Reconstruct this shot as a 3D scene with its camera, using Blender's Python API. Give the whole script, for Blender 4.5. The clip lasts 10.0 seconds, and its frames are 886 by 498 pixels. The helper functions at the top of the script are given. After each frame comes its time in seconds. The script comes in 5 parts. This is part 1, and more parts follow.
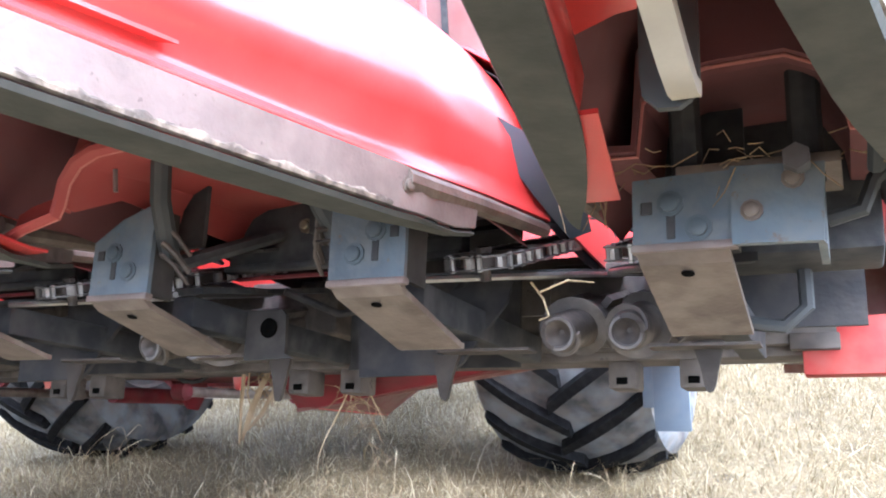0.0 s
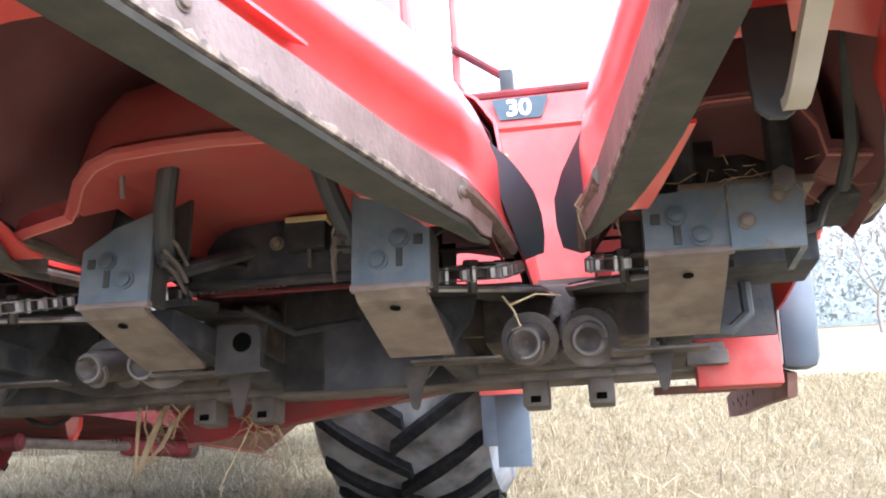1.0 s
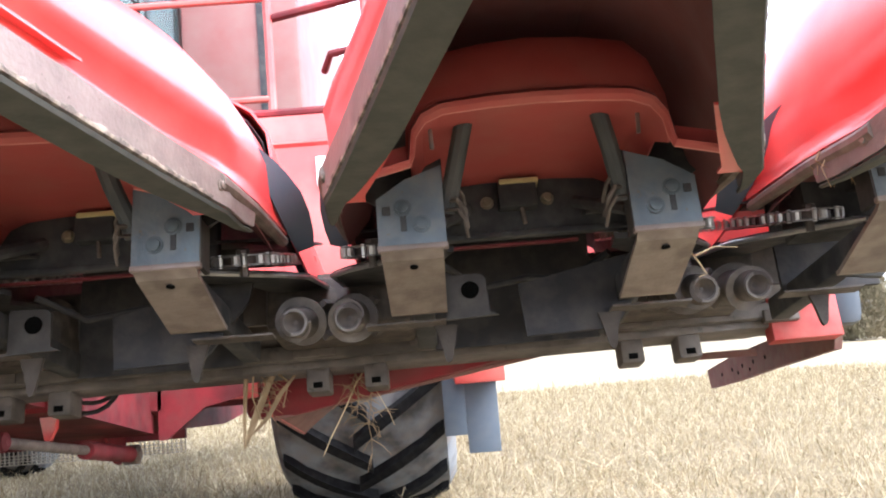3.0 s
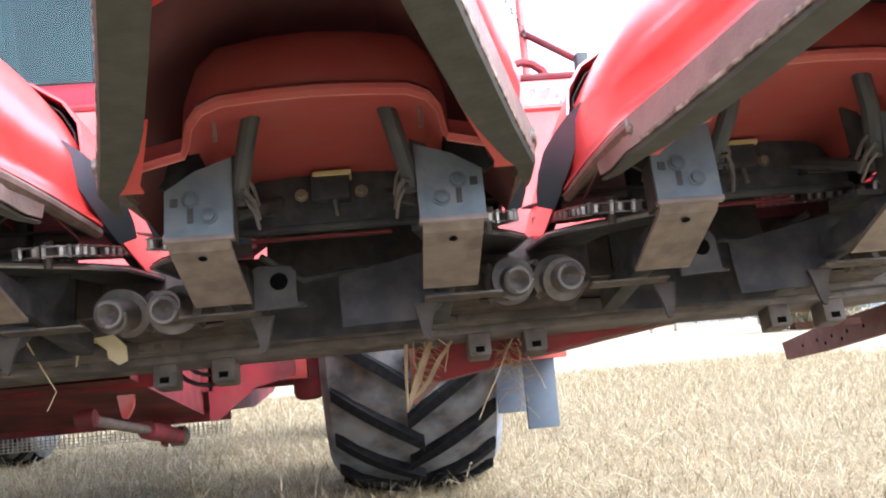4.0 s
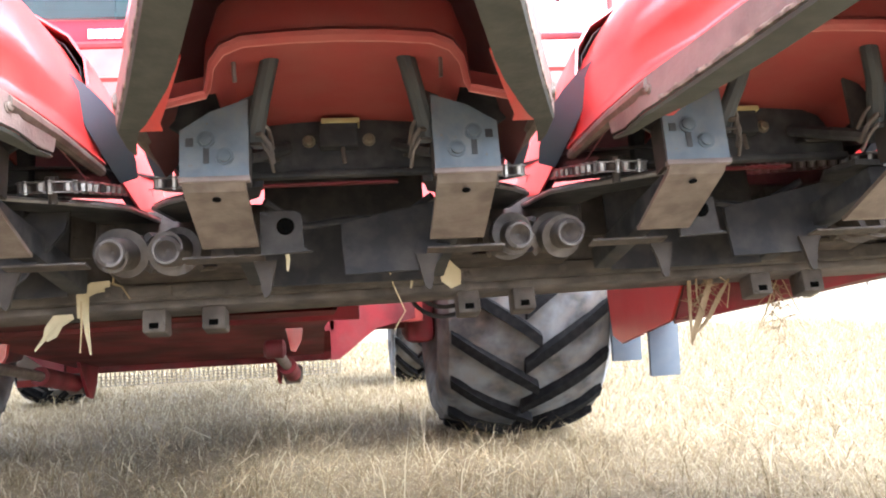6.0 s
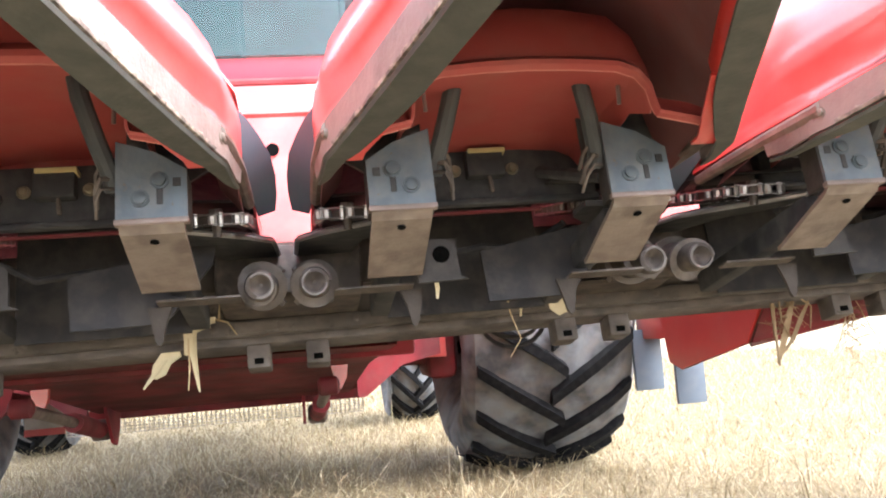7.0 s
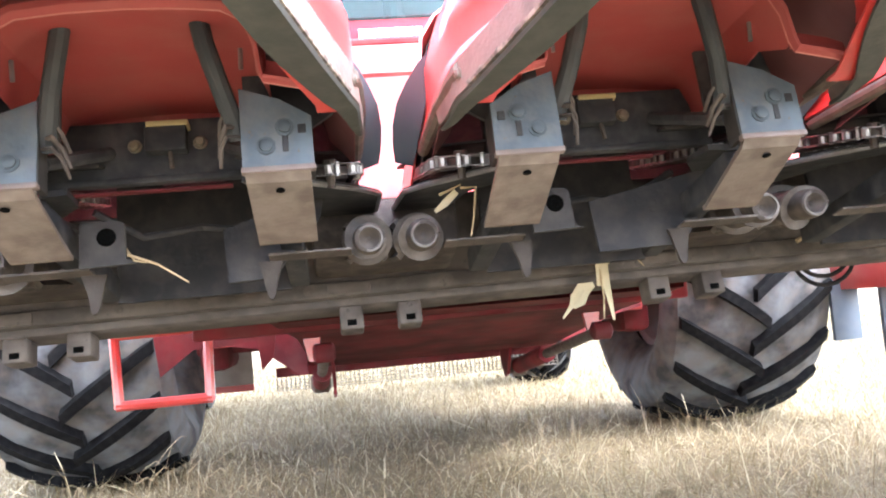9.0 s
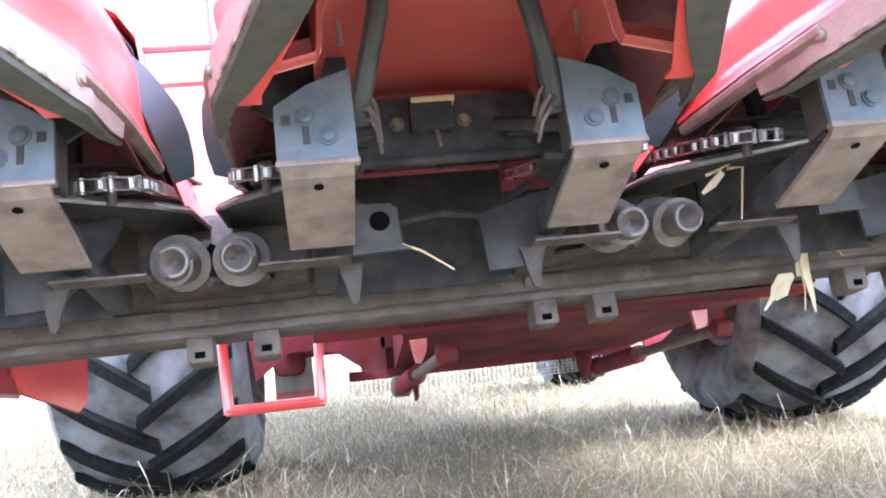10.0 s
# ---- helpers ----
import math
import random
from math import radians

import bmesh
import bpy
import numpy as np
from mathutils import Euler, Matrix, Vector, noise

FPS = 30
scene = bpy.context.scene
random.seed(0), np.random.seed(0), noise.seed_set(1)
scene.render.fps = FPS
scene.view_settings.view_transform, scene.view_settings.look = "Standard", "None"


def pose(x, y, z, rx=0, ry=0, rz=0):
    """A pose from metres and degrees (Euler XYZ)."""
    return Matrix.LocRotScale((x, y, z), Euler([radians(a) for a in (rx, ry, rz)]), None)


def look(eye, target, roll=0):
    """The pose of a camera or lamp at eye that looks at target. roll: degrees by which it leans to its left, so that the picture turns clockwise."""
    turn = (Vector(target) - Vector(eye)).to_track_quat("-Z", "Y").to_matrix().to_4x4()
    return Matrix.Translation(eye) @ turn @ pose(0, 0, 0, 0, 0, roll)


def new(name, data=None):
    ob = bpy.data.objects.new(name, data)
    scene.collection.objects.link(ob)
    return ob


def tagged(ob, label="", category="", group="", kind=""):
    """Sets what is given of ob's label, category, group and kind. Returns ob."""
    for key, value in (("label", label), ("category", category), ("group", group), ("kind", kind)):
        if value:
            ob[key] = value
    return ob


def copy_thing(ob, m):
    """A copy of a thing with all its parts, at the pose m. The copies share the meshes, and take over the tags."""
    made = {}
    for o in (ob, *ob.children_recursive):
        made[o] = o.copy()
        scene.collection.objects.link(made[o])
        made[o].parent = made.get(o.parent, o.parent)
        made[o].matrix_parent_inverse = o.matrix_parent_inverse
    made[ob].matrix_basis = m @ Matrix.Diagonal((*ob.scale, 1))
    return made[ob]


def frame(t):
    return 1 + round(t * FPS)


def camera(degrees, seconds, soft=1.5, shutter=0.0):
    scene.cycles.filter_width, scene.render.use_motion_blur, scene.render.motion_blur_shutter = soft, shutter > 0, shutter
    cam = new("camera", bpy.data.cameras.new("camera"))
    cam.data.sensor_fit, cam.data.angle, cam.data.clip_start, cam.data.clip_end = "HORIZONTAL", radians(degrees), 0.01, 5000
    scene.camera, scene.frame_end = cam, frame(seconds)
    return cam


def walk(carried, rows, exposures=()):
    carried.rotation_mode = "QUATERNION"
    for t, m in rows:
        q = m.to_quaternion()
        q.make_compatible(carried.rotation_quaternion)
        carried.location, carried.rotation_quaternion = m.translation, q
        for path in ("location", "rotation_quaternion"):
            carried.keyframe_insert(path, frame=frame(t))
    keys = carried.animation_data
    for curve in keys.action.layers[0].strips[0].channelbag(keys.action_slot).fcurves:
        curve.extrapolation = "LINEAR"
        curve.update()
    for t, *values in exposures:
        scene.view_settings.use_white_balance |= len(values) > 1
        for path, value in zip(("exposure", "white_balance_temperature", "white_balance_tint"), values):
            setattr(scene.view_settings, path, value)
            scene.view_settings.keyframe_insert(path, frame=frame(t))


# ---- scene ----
cam = camera(52.4, 10.0, soft=2.0)
PATH = [
    (0, (3.0070, -0.9398, 0.9426), (2.1899, 0.8827, 1.0456), -3.01),
    (0.5, (2.8975, -1.0899, 0.9156), (2.3952, 0.8350, 1.1226), -3.35),
    (1, (2.7552, -1.1164, 0.8875), (2.3990, 0.8408, 1.0936), -3.36),
    (1.5, (2.5985, -1.1485, 0.8207), (2.3838, 0.8297, 1.0217), -2.68),
    (2, (2.4674, -1.2255, 0.7937), (2.4838, 0.7518, 1.0940), -3.83),
    (2.5, (2.2852, -1.3334, 0.7894), (2.3695, 0.6392, 1.1082), -4.76),
    (3, (2.1217, -1.3442, 0.8047), (2.1435, 0.6430, 1.0287), -4.68),
    (3.2, (2.0173, -1.3535, 0.7819), (2.0385, 0.6385, 0.9596), -4.18),
    (4.3, (1.4781, -1.3875, 0.7812), (1.6562, 0.5944, 0.9814), -5.39),
    (4.5, (1.3977, -1.4125, 0.7981), (1.5973, 0.5690, 0.9827), -5.35),
    (5, (1.2052, -1.4754, 0.8087), (1.3527, 0.5154, 0.9301), -5.39),
    (5.5, (0.9824, -1.4239, 0.7662), (1.1268, 0.5697, 0.8345), -4.45),
    (5.7, (0.8917, -1.4018, 0.7724), (1.0547, 0.5902, 0.8441), -3.52),
    (6.8, (0.4659, -1.3597, 0.7620), (0.7902, 0.6035, 0.9630), -4.20),
    (7, (0.4042, -1.3617, 0.7670), (0.7212, 0.6044, 0.9510), -4.50),
    (7.5, (0.2119, -1.2951, 0.7244), (0.4993, 0.6827, 0.7996), -6.23),
    (8, (-0.0081, -1.2970, 0.7049), (0.2096, 0.6828, 0.8860), -1.97),
    (8.5, (-0.2712, -1.3162, 0.7219), (0.0559, 0.6512, 0.8709), -3.76),
    (9, (-0.5045, -1.3100, 0.7400), (-0.2552, 0.6701, 0.8712), -5.15),
    (9.5, (-0.7673, -1.1873, 0.7259), (-0.4550, 0.7855, 0.8272), -6.00),
    (10, (-0.9742, -1.1447, 0.7546), (-0.6867, 0.8292, 0.8986), -5.69),
]
walk(cam, [(t, look(eye, target, roll)) for t, eye, target, roll in PATH],
     exposures=[(0, 3.3, 5200, 12), (0.5, 3.1, 5300, 12), (1, 3.04, 5500, 12), (1.5, 3.14, 5700, 12), (2, 3.15, 5650, 12), (2.5, 3.05, 5600, 12), (3.2, 3.01, 5800, 12), (4.5, 3.09, 5500, 12), (5, 3.14, 5700, 12), (5.5, 3.51, 5700, 12),
                (7, 3.66, 6000, 12), (7.5, 3.91, 6250, 12), (8, 4.11, 5050, 12), (8.5, 4.06, 5400, 12), (9, 4.06, 5600, 12), (9.5, 4.21, 5250, 12), (10, 4.21, 5000, 12)])

# ---- light ----
world = bpy.data.worlds.new("overcast_sky")
scene.world = world
world.use_nodes = True
wn, wl = world.node_tree.nodes, world.node_tree.links
sky = wn.new("ShaderNodeTexSky")
sky.sky_type, sky.sun_disc = "NISHITA", False
sky.sun_elevation, sky.sun_rotation = radians(46), radians(118)
sky.air_density, sky.dust_density, sky.ozone_density = 1.0, 3.0, 1.0
soft = wn.new("ShaderNodeHueSaturation")
soft.inputs["Saturation"].default_value = 0.25
wl.new(sky.outputs[0], soft.inputs["Color"])
wl.new(soft.outputs[0], wn["Background"].inputs["Color"])
wn["Background"].inputs["Strength"].default_value = 0.15
sun = new("sun", bpy.data.lights.new("sun", "SUN"))
sun.data.energy, sun.data.angle, sun.data.color = 0.5, radians(50), (1.0, 0.96, 0.9)
sun.matrix_world = look((0, 0, 0), (-0.4, 0.7, -0.95))

# ---- materials ----


def material(name, colour, rough=0.5, metal=0.0, second=None, scale=8.0, amount=0.5, grain=60.0, bump=0.15, coat=0.0,
             dust=None, dust_amount=0.0, contrast=(0.4, 0.62), spread=0.06, wear=None, wear_at=0.66, gloss=0.5):
    """A node material with variation at two scales, dust or wear patches and a fine relief."""
    m = bpy.data.materials.new(name)
    m.use_nodes = True
    n, l = m.node_tree.nodes, m.node_tree.links
    b = n["Principled BSDF"]
    co = n.new("ShaderNodeTexCoord")
    big = n.new("ShaderNodeTexNoise")
    big.inputs["Scale"].default_value, big.inputs["Detail"].default_value = scale, 6
    fine = n.new("ShaderNodeTexNoise")
    fine.inputs["Scale"].default_value, fine.inputs["Detail"].default_value = grain, 4
    for t in (big, fine):
        l.new(co.outputs["Object"], t.inputs["Vector"])
    ramp = n.new("ShaderNodeMapRange")
    ramp.inputs["From Min"].default_value, ramp.inputs["From Max"].default_value = contrast
    ramp.inputs["To Max"].default_value = amount
    l.new(big.outputs[0], ramp.inputs["Value"])
    mix = n.new("ShaderNodeMix")
    mix.data_type = "RGBA"
    mix.inputs["A"].default_value = (*colour, 1)
    mix.inputs["B"].default_value = (*(second or [c * 0.6 for c in colour]), 1)
    l.new(ramp.outputs[0], mix.inputs["Factor"])
    out = mix.outputs["Result"]
    if dust:
        d = n.new("ShaderNodeTexNoise")
        d.inputs["Scale"].default_value, d.inputs["Detail"].default_value = scale * 2.7, 8
        l.new(co.outputs["Object"], d.inputs["Vector"])
        dr = n.new("ShaderNodeMapRange")
        dr.inputs["From Min"].default_value, dr.inputs["From Max"].default_value = 0.42, 0.68
        dr.inputs["To Max"].default_value = dust_amount
        l.new(d.outputs[0], dr.inputs["Value"])
        dm = n.new("ShaderNodeMix")
        dm.data_type = "RGBA"
        dm.inputs["B"].default_value = (*dust, 1)
        l.new(out, dm.inputs["A"])
        l.new(dr.outputs[0], dm.inputs["Factor"])
        out = dm.outputs["Result"]
    if wear:
        w = n.new("ShaderNodeTexNoise")
        w.inputs["Scale"].default_value, w.inputs["Detail"].default_value, w.inputs["Roughness"].default_value = scale * 5, 10, 0.7
        l.new(co.outputs["Object"], w.inputs["Vector"])
        wr = n.new("ShaderNodeMapRange")
        wr.inputs["From Min"].default_value, wr.inputs["From Max"].default_value = wear_at, wear_at + 0.05
        l.new(w.outputs[0], wr.inputs["Value"])
        wm = n.new("ShaderNodeMix")
        wm.data_type = "RGBA"
        wm.inputs["B"].default_value = (*wear, 1)
        l.new(out, wm.inputs["A"])
        l.new(wr.outputs[0], wm.inputs["Factor"])
        out = wm.outputs["Result"]
    info = n.new("ShaderNodeObjectInfo")
    vr = n.new("ShaderNodeMapRange")
    vr.inputs["To Min"].default_value, vr.inputs["To Max"].default_value = 1 - spread, 1 + spread
    l.new(info.outputs["Random"], vr.inputs["Value"])
    hs = n.new("ShaderNodeHueSaturation")
    l.new(vr.outputs[0], hs.inputs["Value"])
    l.new(out, hs.inputs["Color"])
    l.new(hs.outputs[0], b.inputs["Base Color"])
    rr = n.new("ShaderNodeMapRange")
    rr.inputs["To Min"].default_value, rr.inputs["To Max"].default_value = max(0.03, rough - 0.12), min(1, rough + 0.14)
    l.new(big.outputs[0], rr.inputs["Value"])
    l.new(rr.outputs[0], b.inputs["Roughness"])
    b.inputs["Metallic"].default_value = metal
    b.inputs["Specular IOR Level"].default_value = gloss
    b.inputs["Coat Weight"].default_value = coat
    b.inputs["Coat Roughness"].default_value, b.inputs["Coat IOR"].default_value = 0.2, 2.0
    bp = n.new("ShaderNodeBump")
    bp.inputs["Strength"].default_value, bp.inputs["Distance"].default_value = bump, 0.004
    l.new(fine.outputs[0], bp.inputs["Height"])
    l.new(bp.outputs[0], b.inputs["Normal"])
    return m


RED = material("red_plastic", (0.6, 0.036, 0.03), 0.36, second=(0.52, 0.032, 0.027), scale=3, grain=140, bump=0.03, coat=0.6,
               dust=(0.5, 0.2, 0.16), dust_amount=0.14)
# the red plastic again, darkened to carry the shade under the hoods
RED_IN = material("red_plastic_shaded", (0.32, 0.05, 0.045), 0.6, second=(0.25, 0.04, 0.036), scale=4, grain=120, bump=0.06,
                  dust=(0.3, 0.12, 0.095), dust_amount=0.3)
RED_END = material("worn_red_end_paint", (0.34, 0.035, 0.03), 0.6, second=(0.26, 0.03, 0.026), scale=6, grain=90, bump=0.1, dust=(0.3, 0.15, 0.12), dust_amount=0.3, gloss=0.3)
RED_SILL = material("crimson_cab_paint", (0.4, 0.016, 0.03), 0.5, second=(0.33, 0.014, 0.025), scale=3, grain=90, bump=0.03, gloss=0.3)
RED_SHEET = material("red_painted_sheet", (0.47, 0.055, 0.048), 0.45, second=(0.4, 0.045, 0.04), scale=2, grain=90, bump=0.03, coat=0.1,
                     dust=(0.45, 0.2, 0.16), dust_amount=0.3)
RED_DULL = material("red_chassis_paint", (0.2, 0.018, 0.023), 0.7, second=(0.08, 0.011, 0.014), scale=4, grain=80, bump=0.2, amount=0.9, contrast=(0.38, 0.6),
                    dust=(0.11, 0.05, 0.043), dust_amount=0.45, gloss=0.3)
# dusty red, darkened to hold the shade inside the noses
RED_DARK = material("dusty_red_shade", (0.14, 0.045, 0.047), 0.8, second=(0.09, 0.032, 0.035), scale=5, grain=80, bump=0.1,
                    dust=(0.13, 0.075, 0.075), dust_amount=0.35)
RED_PANEL = material("red_body_panel", (0.19, 0.062, 0.056), 0.5, second=(0.155, 0.07, 0.06), scale=1.5, grain=60, bump=0.05,
                     dust=(0.2, 0.13, 0.115), dust_amount=0.6)
STEEL_BLUE = material("grey_blue_painted_steel", (0.1, 0.128, 0.155), 0.5, second=(0.062, 0.078, 0.095), scale=11, grain=120, bump=0.2, amount=0.8,
                      dust=(0.16, 0.155, 0.145), dust_amount=0.5, wear=(0.11, 0.09, 0.072), wear_at=0.61)
STEEL_SLATE = material("dark_slate_bolt_paint", (0.07, 0.09, 0.105), 0.5, second=(0.045, 0.055, 0.065), scale=30, grain=150, bump=0.1)
SKID_DARK = material("dull_brown_steel", (0.042, 0.034, 0.028), 0.7, 0.05, second=(0.027, 0.022, 0.018), scale=12, grain=150, bump=0.25, amount=0.8,
                     dust=(0.08, 0.066, 0.054), dust_amount=0.45, gloss=0.25)
SKID = material("scoured_brown_steel", (0.135, 0.103, 0.083), 0.5, 0.15, second=(0.082, 0.062, 0.05), scale=10, grain=160, bump=0.22, amount=0.7,
                dust=(0.23, 0.195, 0.16), dust_amount=0.5)
RAIL = material("worn_grey_rail_steel", (0.168, 0.128, 0.117), 0.6, 0.0, second=(0.115, 0.088, 0.076), scale=9, grain=150, bump=0.3, amount=0.9,
                dust=(0.205, 0.164, 0.143), dust_amount=0.5, wear=(0.1, 0.074, 0.062), wear_at=0.63)
SCRAPED = material("scraped_rail_edge", (0.27, 0.225, 0.175), 0.7, second=(0.075, 0.06, 0.048), scale=60, grain=170, bump=0.4, amount=1.0, contrast=(0.38, 0.6),
                   dust=(0.13, 0.1, 0.08), dust_amount=0.5)
# flange colour, darker and greener than the rail's face, with dust patches
RAIL_UNDER = material("dark_olive_rail_flange", (0.04, 0.042, 0.036), 0.75, second=(0.027, 0.028, 0.025), scale=9, grain=110, bump=0.2,
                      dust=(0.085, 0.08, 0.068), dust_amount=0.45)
BLACK = material("black_painted_steel", (0.034, 0.035, 0.039), 0.7, second=(0.021, 0.0215, 0.024), scale=9, grain=90, bump=0.25,
                 dust=(0.095, 0.09, 0.085), dust_amount=0.5, gloss=0.2)
VOID = material("deep_black_hole", (0.002, 0.002, 0.002), 0.9, gloss=0.05)
# grimy black; on the added sheets and panels it stands for deep shade
GREASE_SHADE = material("black_grease_and_shade", (0.028, 0.027, 0.029), 0.75, second=(0.016, 0.0155, 0.017), scale=9, grain=90, bump=0.3, gloss=0.2,
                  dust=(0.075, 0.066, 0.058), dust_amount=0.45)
DARK = material("oily_dark_iron", (0.06, 0.05, 0.045), 0.6, 0.1, second=(0.028, 0.024, 0.023), scale=11, grain=90, bump=0.3,
                dust=(0.16, 0.13, 0.105), dust_amount=0.5, gloss=0.3)
TOOLBAR = material("grimy_brown_toolbar", (0.094, 0.08, 0.071), 0.7, 0.05, second=(0.048, 0.04, 0.036), scale=6, grain=70, bump=0.45, amount=0.8,
                   dust=(0.18, 0.152, 0.128), dust_amount=0.5, wear=(0.05, 0.042, 0.038), wear_at=0.6, gloss=0.3)
LEDGE = material("dusty_grey_ledge", (0.088, 0.076, 0.067), 0.7, 0.05, second=(0.045, 0.038, 0.034), scale=7, grain=80, bump=0.45, amount=0.8,
                 dust=(0.165, 0.14, 0.118), dust_amount=0.5, wear=(0.05, 0.042, 0.038), wear_at=0.6, gloss=0.3)
CHAIN = material("greasy_chain_steel", (0.17, 0.16, 0.155), 0.36, 0.7, second=(0.04, 0.035, 0.032), scale=25, grain=160, bump=0.15, spread=0.3)
BRIGHT = material("bright_worn_steel", (0.34, 0.33, 0.32), 0.34, 0.8, second=(0.14, 0.12, 0.11), scale=20, grain=120, bump=0.15)
ROLL = material("scoured_roll_steel", (0.115, 0.103, 0.096), 0.6, 0.2, second=(0.07, 0.057, 0.05), scale=30, grain=120, bump=0.3)
ROLL_DIRT = material("dirty_roll_flighting", (0.105, 0.09, 0.08), 0.6, 0.2, second=(0.065, 0.054, 0.047), scale=18, grain=120, bump=0.3, amount=0.8,
                     dust=(0.17, 0.145, 0.125), dust_amount=0.45)
RUBBER = material("blue_grey_rubber", (0.09, 0.115, 0.145), 0.55, second=(0.066, 0.085, 0.11), scale=6, grain=150, bump=0.06,
                  dust=(0.12, 0.13, 0.14), dust_amount=0.35)
TYRE = material("dusty_tyre_rubber", (0.06, 0.06, 0.062), 0.8, second=(0.035, 0.035, 0.036), scale=5, grain=90, bump=0.2,
                dust=(0.34, 0.3, 0.24), dust_amount=0.75)
TREAD = material("tyre_carcass_dust", (0.155, 0.165, 0.175), 0.85, second=(0.042, 0.042, 0.043), scale=4.5, grain=70, bump=0.3, amount=1.0, contrast=(0.4, 0.6),
                 dust=(0.15, 0.125, 0.1), dust_amount=0.6)
LUG = material("black_lug_rubber", (0.0035, 0.0037, 0.0045), 0.85, second=(0.007, 0.007, 0.0075), scale=10, grain=110, bump=0.2,
               dust=(0.045, 0.043, 0.041), dust_amount=0.2, gloss=0.12)
RIM = material("silver_wheel_paint", (0.45, 0.45, 0.46), 0.5, second=(0.32, 0.3, 0.28), scale=6, dust=(0.4, 0.34, 0.27), dust_amount=0.5)
WHITE = material("white_decal", (0.8, 0.79, 0.77), 0.5, second=(0.7, 0.68, 0.66), scale=6, bump=0.02)
BLUEGREY = material("dark_decal", (0.04, 0.07, 0.09), 0.4, bump=0.02)
YELLOW = material("yellowed_label", (0.5, 0.42, 0.2), 0.6, second=(0.36, 0.29, 0.14), scale=20)
AMBER = material("amber_lens", (0.62, 0.12, 0.004), 0.3, second=(0.5, 0.085, 0.003), scale=10, coat=0.6, bump=0.02)
MESH = material("galvanised_screen", (0.4, 0.38, 0.34), 0.5, 0.6, second=(0.25, 0.22, 0.19))
HUSK = material("dry_corn_husk", (0.5, 0.43, 0.28), 0.75, second=(0.4, 0.33, 0.21), scale=14, grain=180, bump=0.25)
ROOT = material("brown_roots", (0.26, 0.18, 0.1), 0.85, second=(0.14, 0.092, 0.05), scale=14, grain=160, bump=0.2)
STRAW = material("dry_straw", (0.44, 0.34, 0.2), 0.8, second=(0.3, 0.22, 0.12), scale=14, grain=160, bump=0.2)
GREY_SHIELD = material("matt_grey_polymer", (0.036, 0.04, 0.043), 0.6, second=(0.026, 0.028, 0.03), scale=5, grain=100, bump=0.08,
                       dust=(0.09, 0.085, 0.078), dust_amount=0.4, gloss=0.35)
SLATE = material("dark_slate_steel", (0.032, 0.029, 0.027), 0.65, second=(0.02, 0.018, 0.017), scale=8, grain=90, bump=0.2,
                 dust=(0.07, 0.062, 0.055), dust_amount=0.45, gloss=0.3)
BRASS = material("brassy_bolt_plating", (0.24, 0.21, 0.15), 0.45, 0.5, second=(0.14, 0.12, 0.08), scale=30, bump=0.1)
BLUE_SHIELD = material("slate_blue_polymer", (0.05, 0.065, 0.085), 0.4, second=(0.035, 0.045, 0.06), scale=4, grain=100, bump=0.04,
                       dust=(0.12, 0.125, 0.13), dust_amount=0.3)
PAPER = material("white_sticker", (0.75, 0.74, 0.71), 0.6, second=(0.66, 0.64, 0.6), scale=10, bump=0.02)
INTERIOR = material("cab_interior_dark", (0.05, 0.075, 0.075), 0.7, second=(0.02, 0.028, 0.03), scale=1.5)

GLASS = bpy.data.materials.new("tinted_cab_glass")
GLASS.use_nodes = True
gb = GLASS.node_tree.nodes["Principled BSDF"]
gb.inputs["Base Color"].default_value = (0.16, 0.34, 0.335, 1)
gb.inputs["Roughness"].default_value, gb.inputs["Transmission Weight"].default_value = 0.02, 1.0
gb.inputs["IOR"].default_value = 1.45

# ---- mesh helpers ----


def finish(bm, smooth=True, angle=32):
    bmesh.ops.recalc_face_normals(bm, faces=bm.faces[:])
    if smooth:
        for f in bm.faces:
            f.smooth = True
        for e in bm.edges:
            if len(e.link_faces) != 2 or e.calc_face_angle(0) > radians(angle):
                e.smooth = False
    return bm


def data_of(name, bm, mat, smooth=True, angle=32):
    me = bpy.data.meshes.new(name)
    finish(bm, smooth, angle).to_mesh(me)
    bm.free()
    me.materials.append(mat)
    return me


def part(name, bm, mat, parent=None, label="", smooth=True, angle=32):
    ob = new(name, data_of(name, bm, mat, smooth, angle))
    if parent:
        ob.parent = parent
    return tagged(ob, label)


def piece(name, me, m, parent):
    ob = new(name, me)
    ob.parent = parent
    ob.matrix_basis = m
    return ob


def box(bm, x0, x1, y0, y1, z0, z1, m=None, bevel=0.0):
    r = bmesh.ops.create_cube(bm, size=1)
    vs = r["verts"]
    bmesh.ops.transform(bm, matrix=Matrix.Translation(((x0 + x1) / 2, (y0 + y1) / 2, (z0 + z1) / 2)) @ Matrix.Diagonal((x1 - x0, y1 - y0, z1 - z0, 1)), verts=vs)
    if bevel:
        es = list({e for v in vs for e in v.link_edges})
        r = bmesh.ops.bevel(bm, geom=es, offset=bevel, segments=2, affect="EDGES", profile=0.5)
        vs = list({v for f in r["faces"] for v in f.verts} | {v for v in vs if v.is_valid})
    if m is not None:
        bmesh.ops.transform(bm, matrix=m, verts=vs)
    return bm


def boxed(*a, **k):
    return box(bmesh.new(), *a, **k)


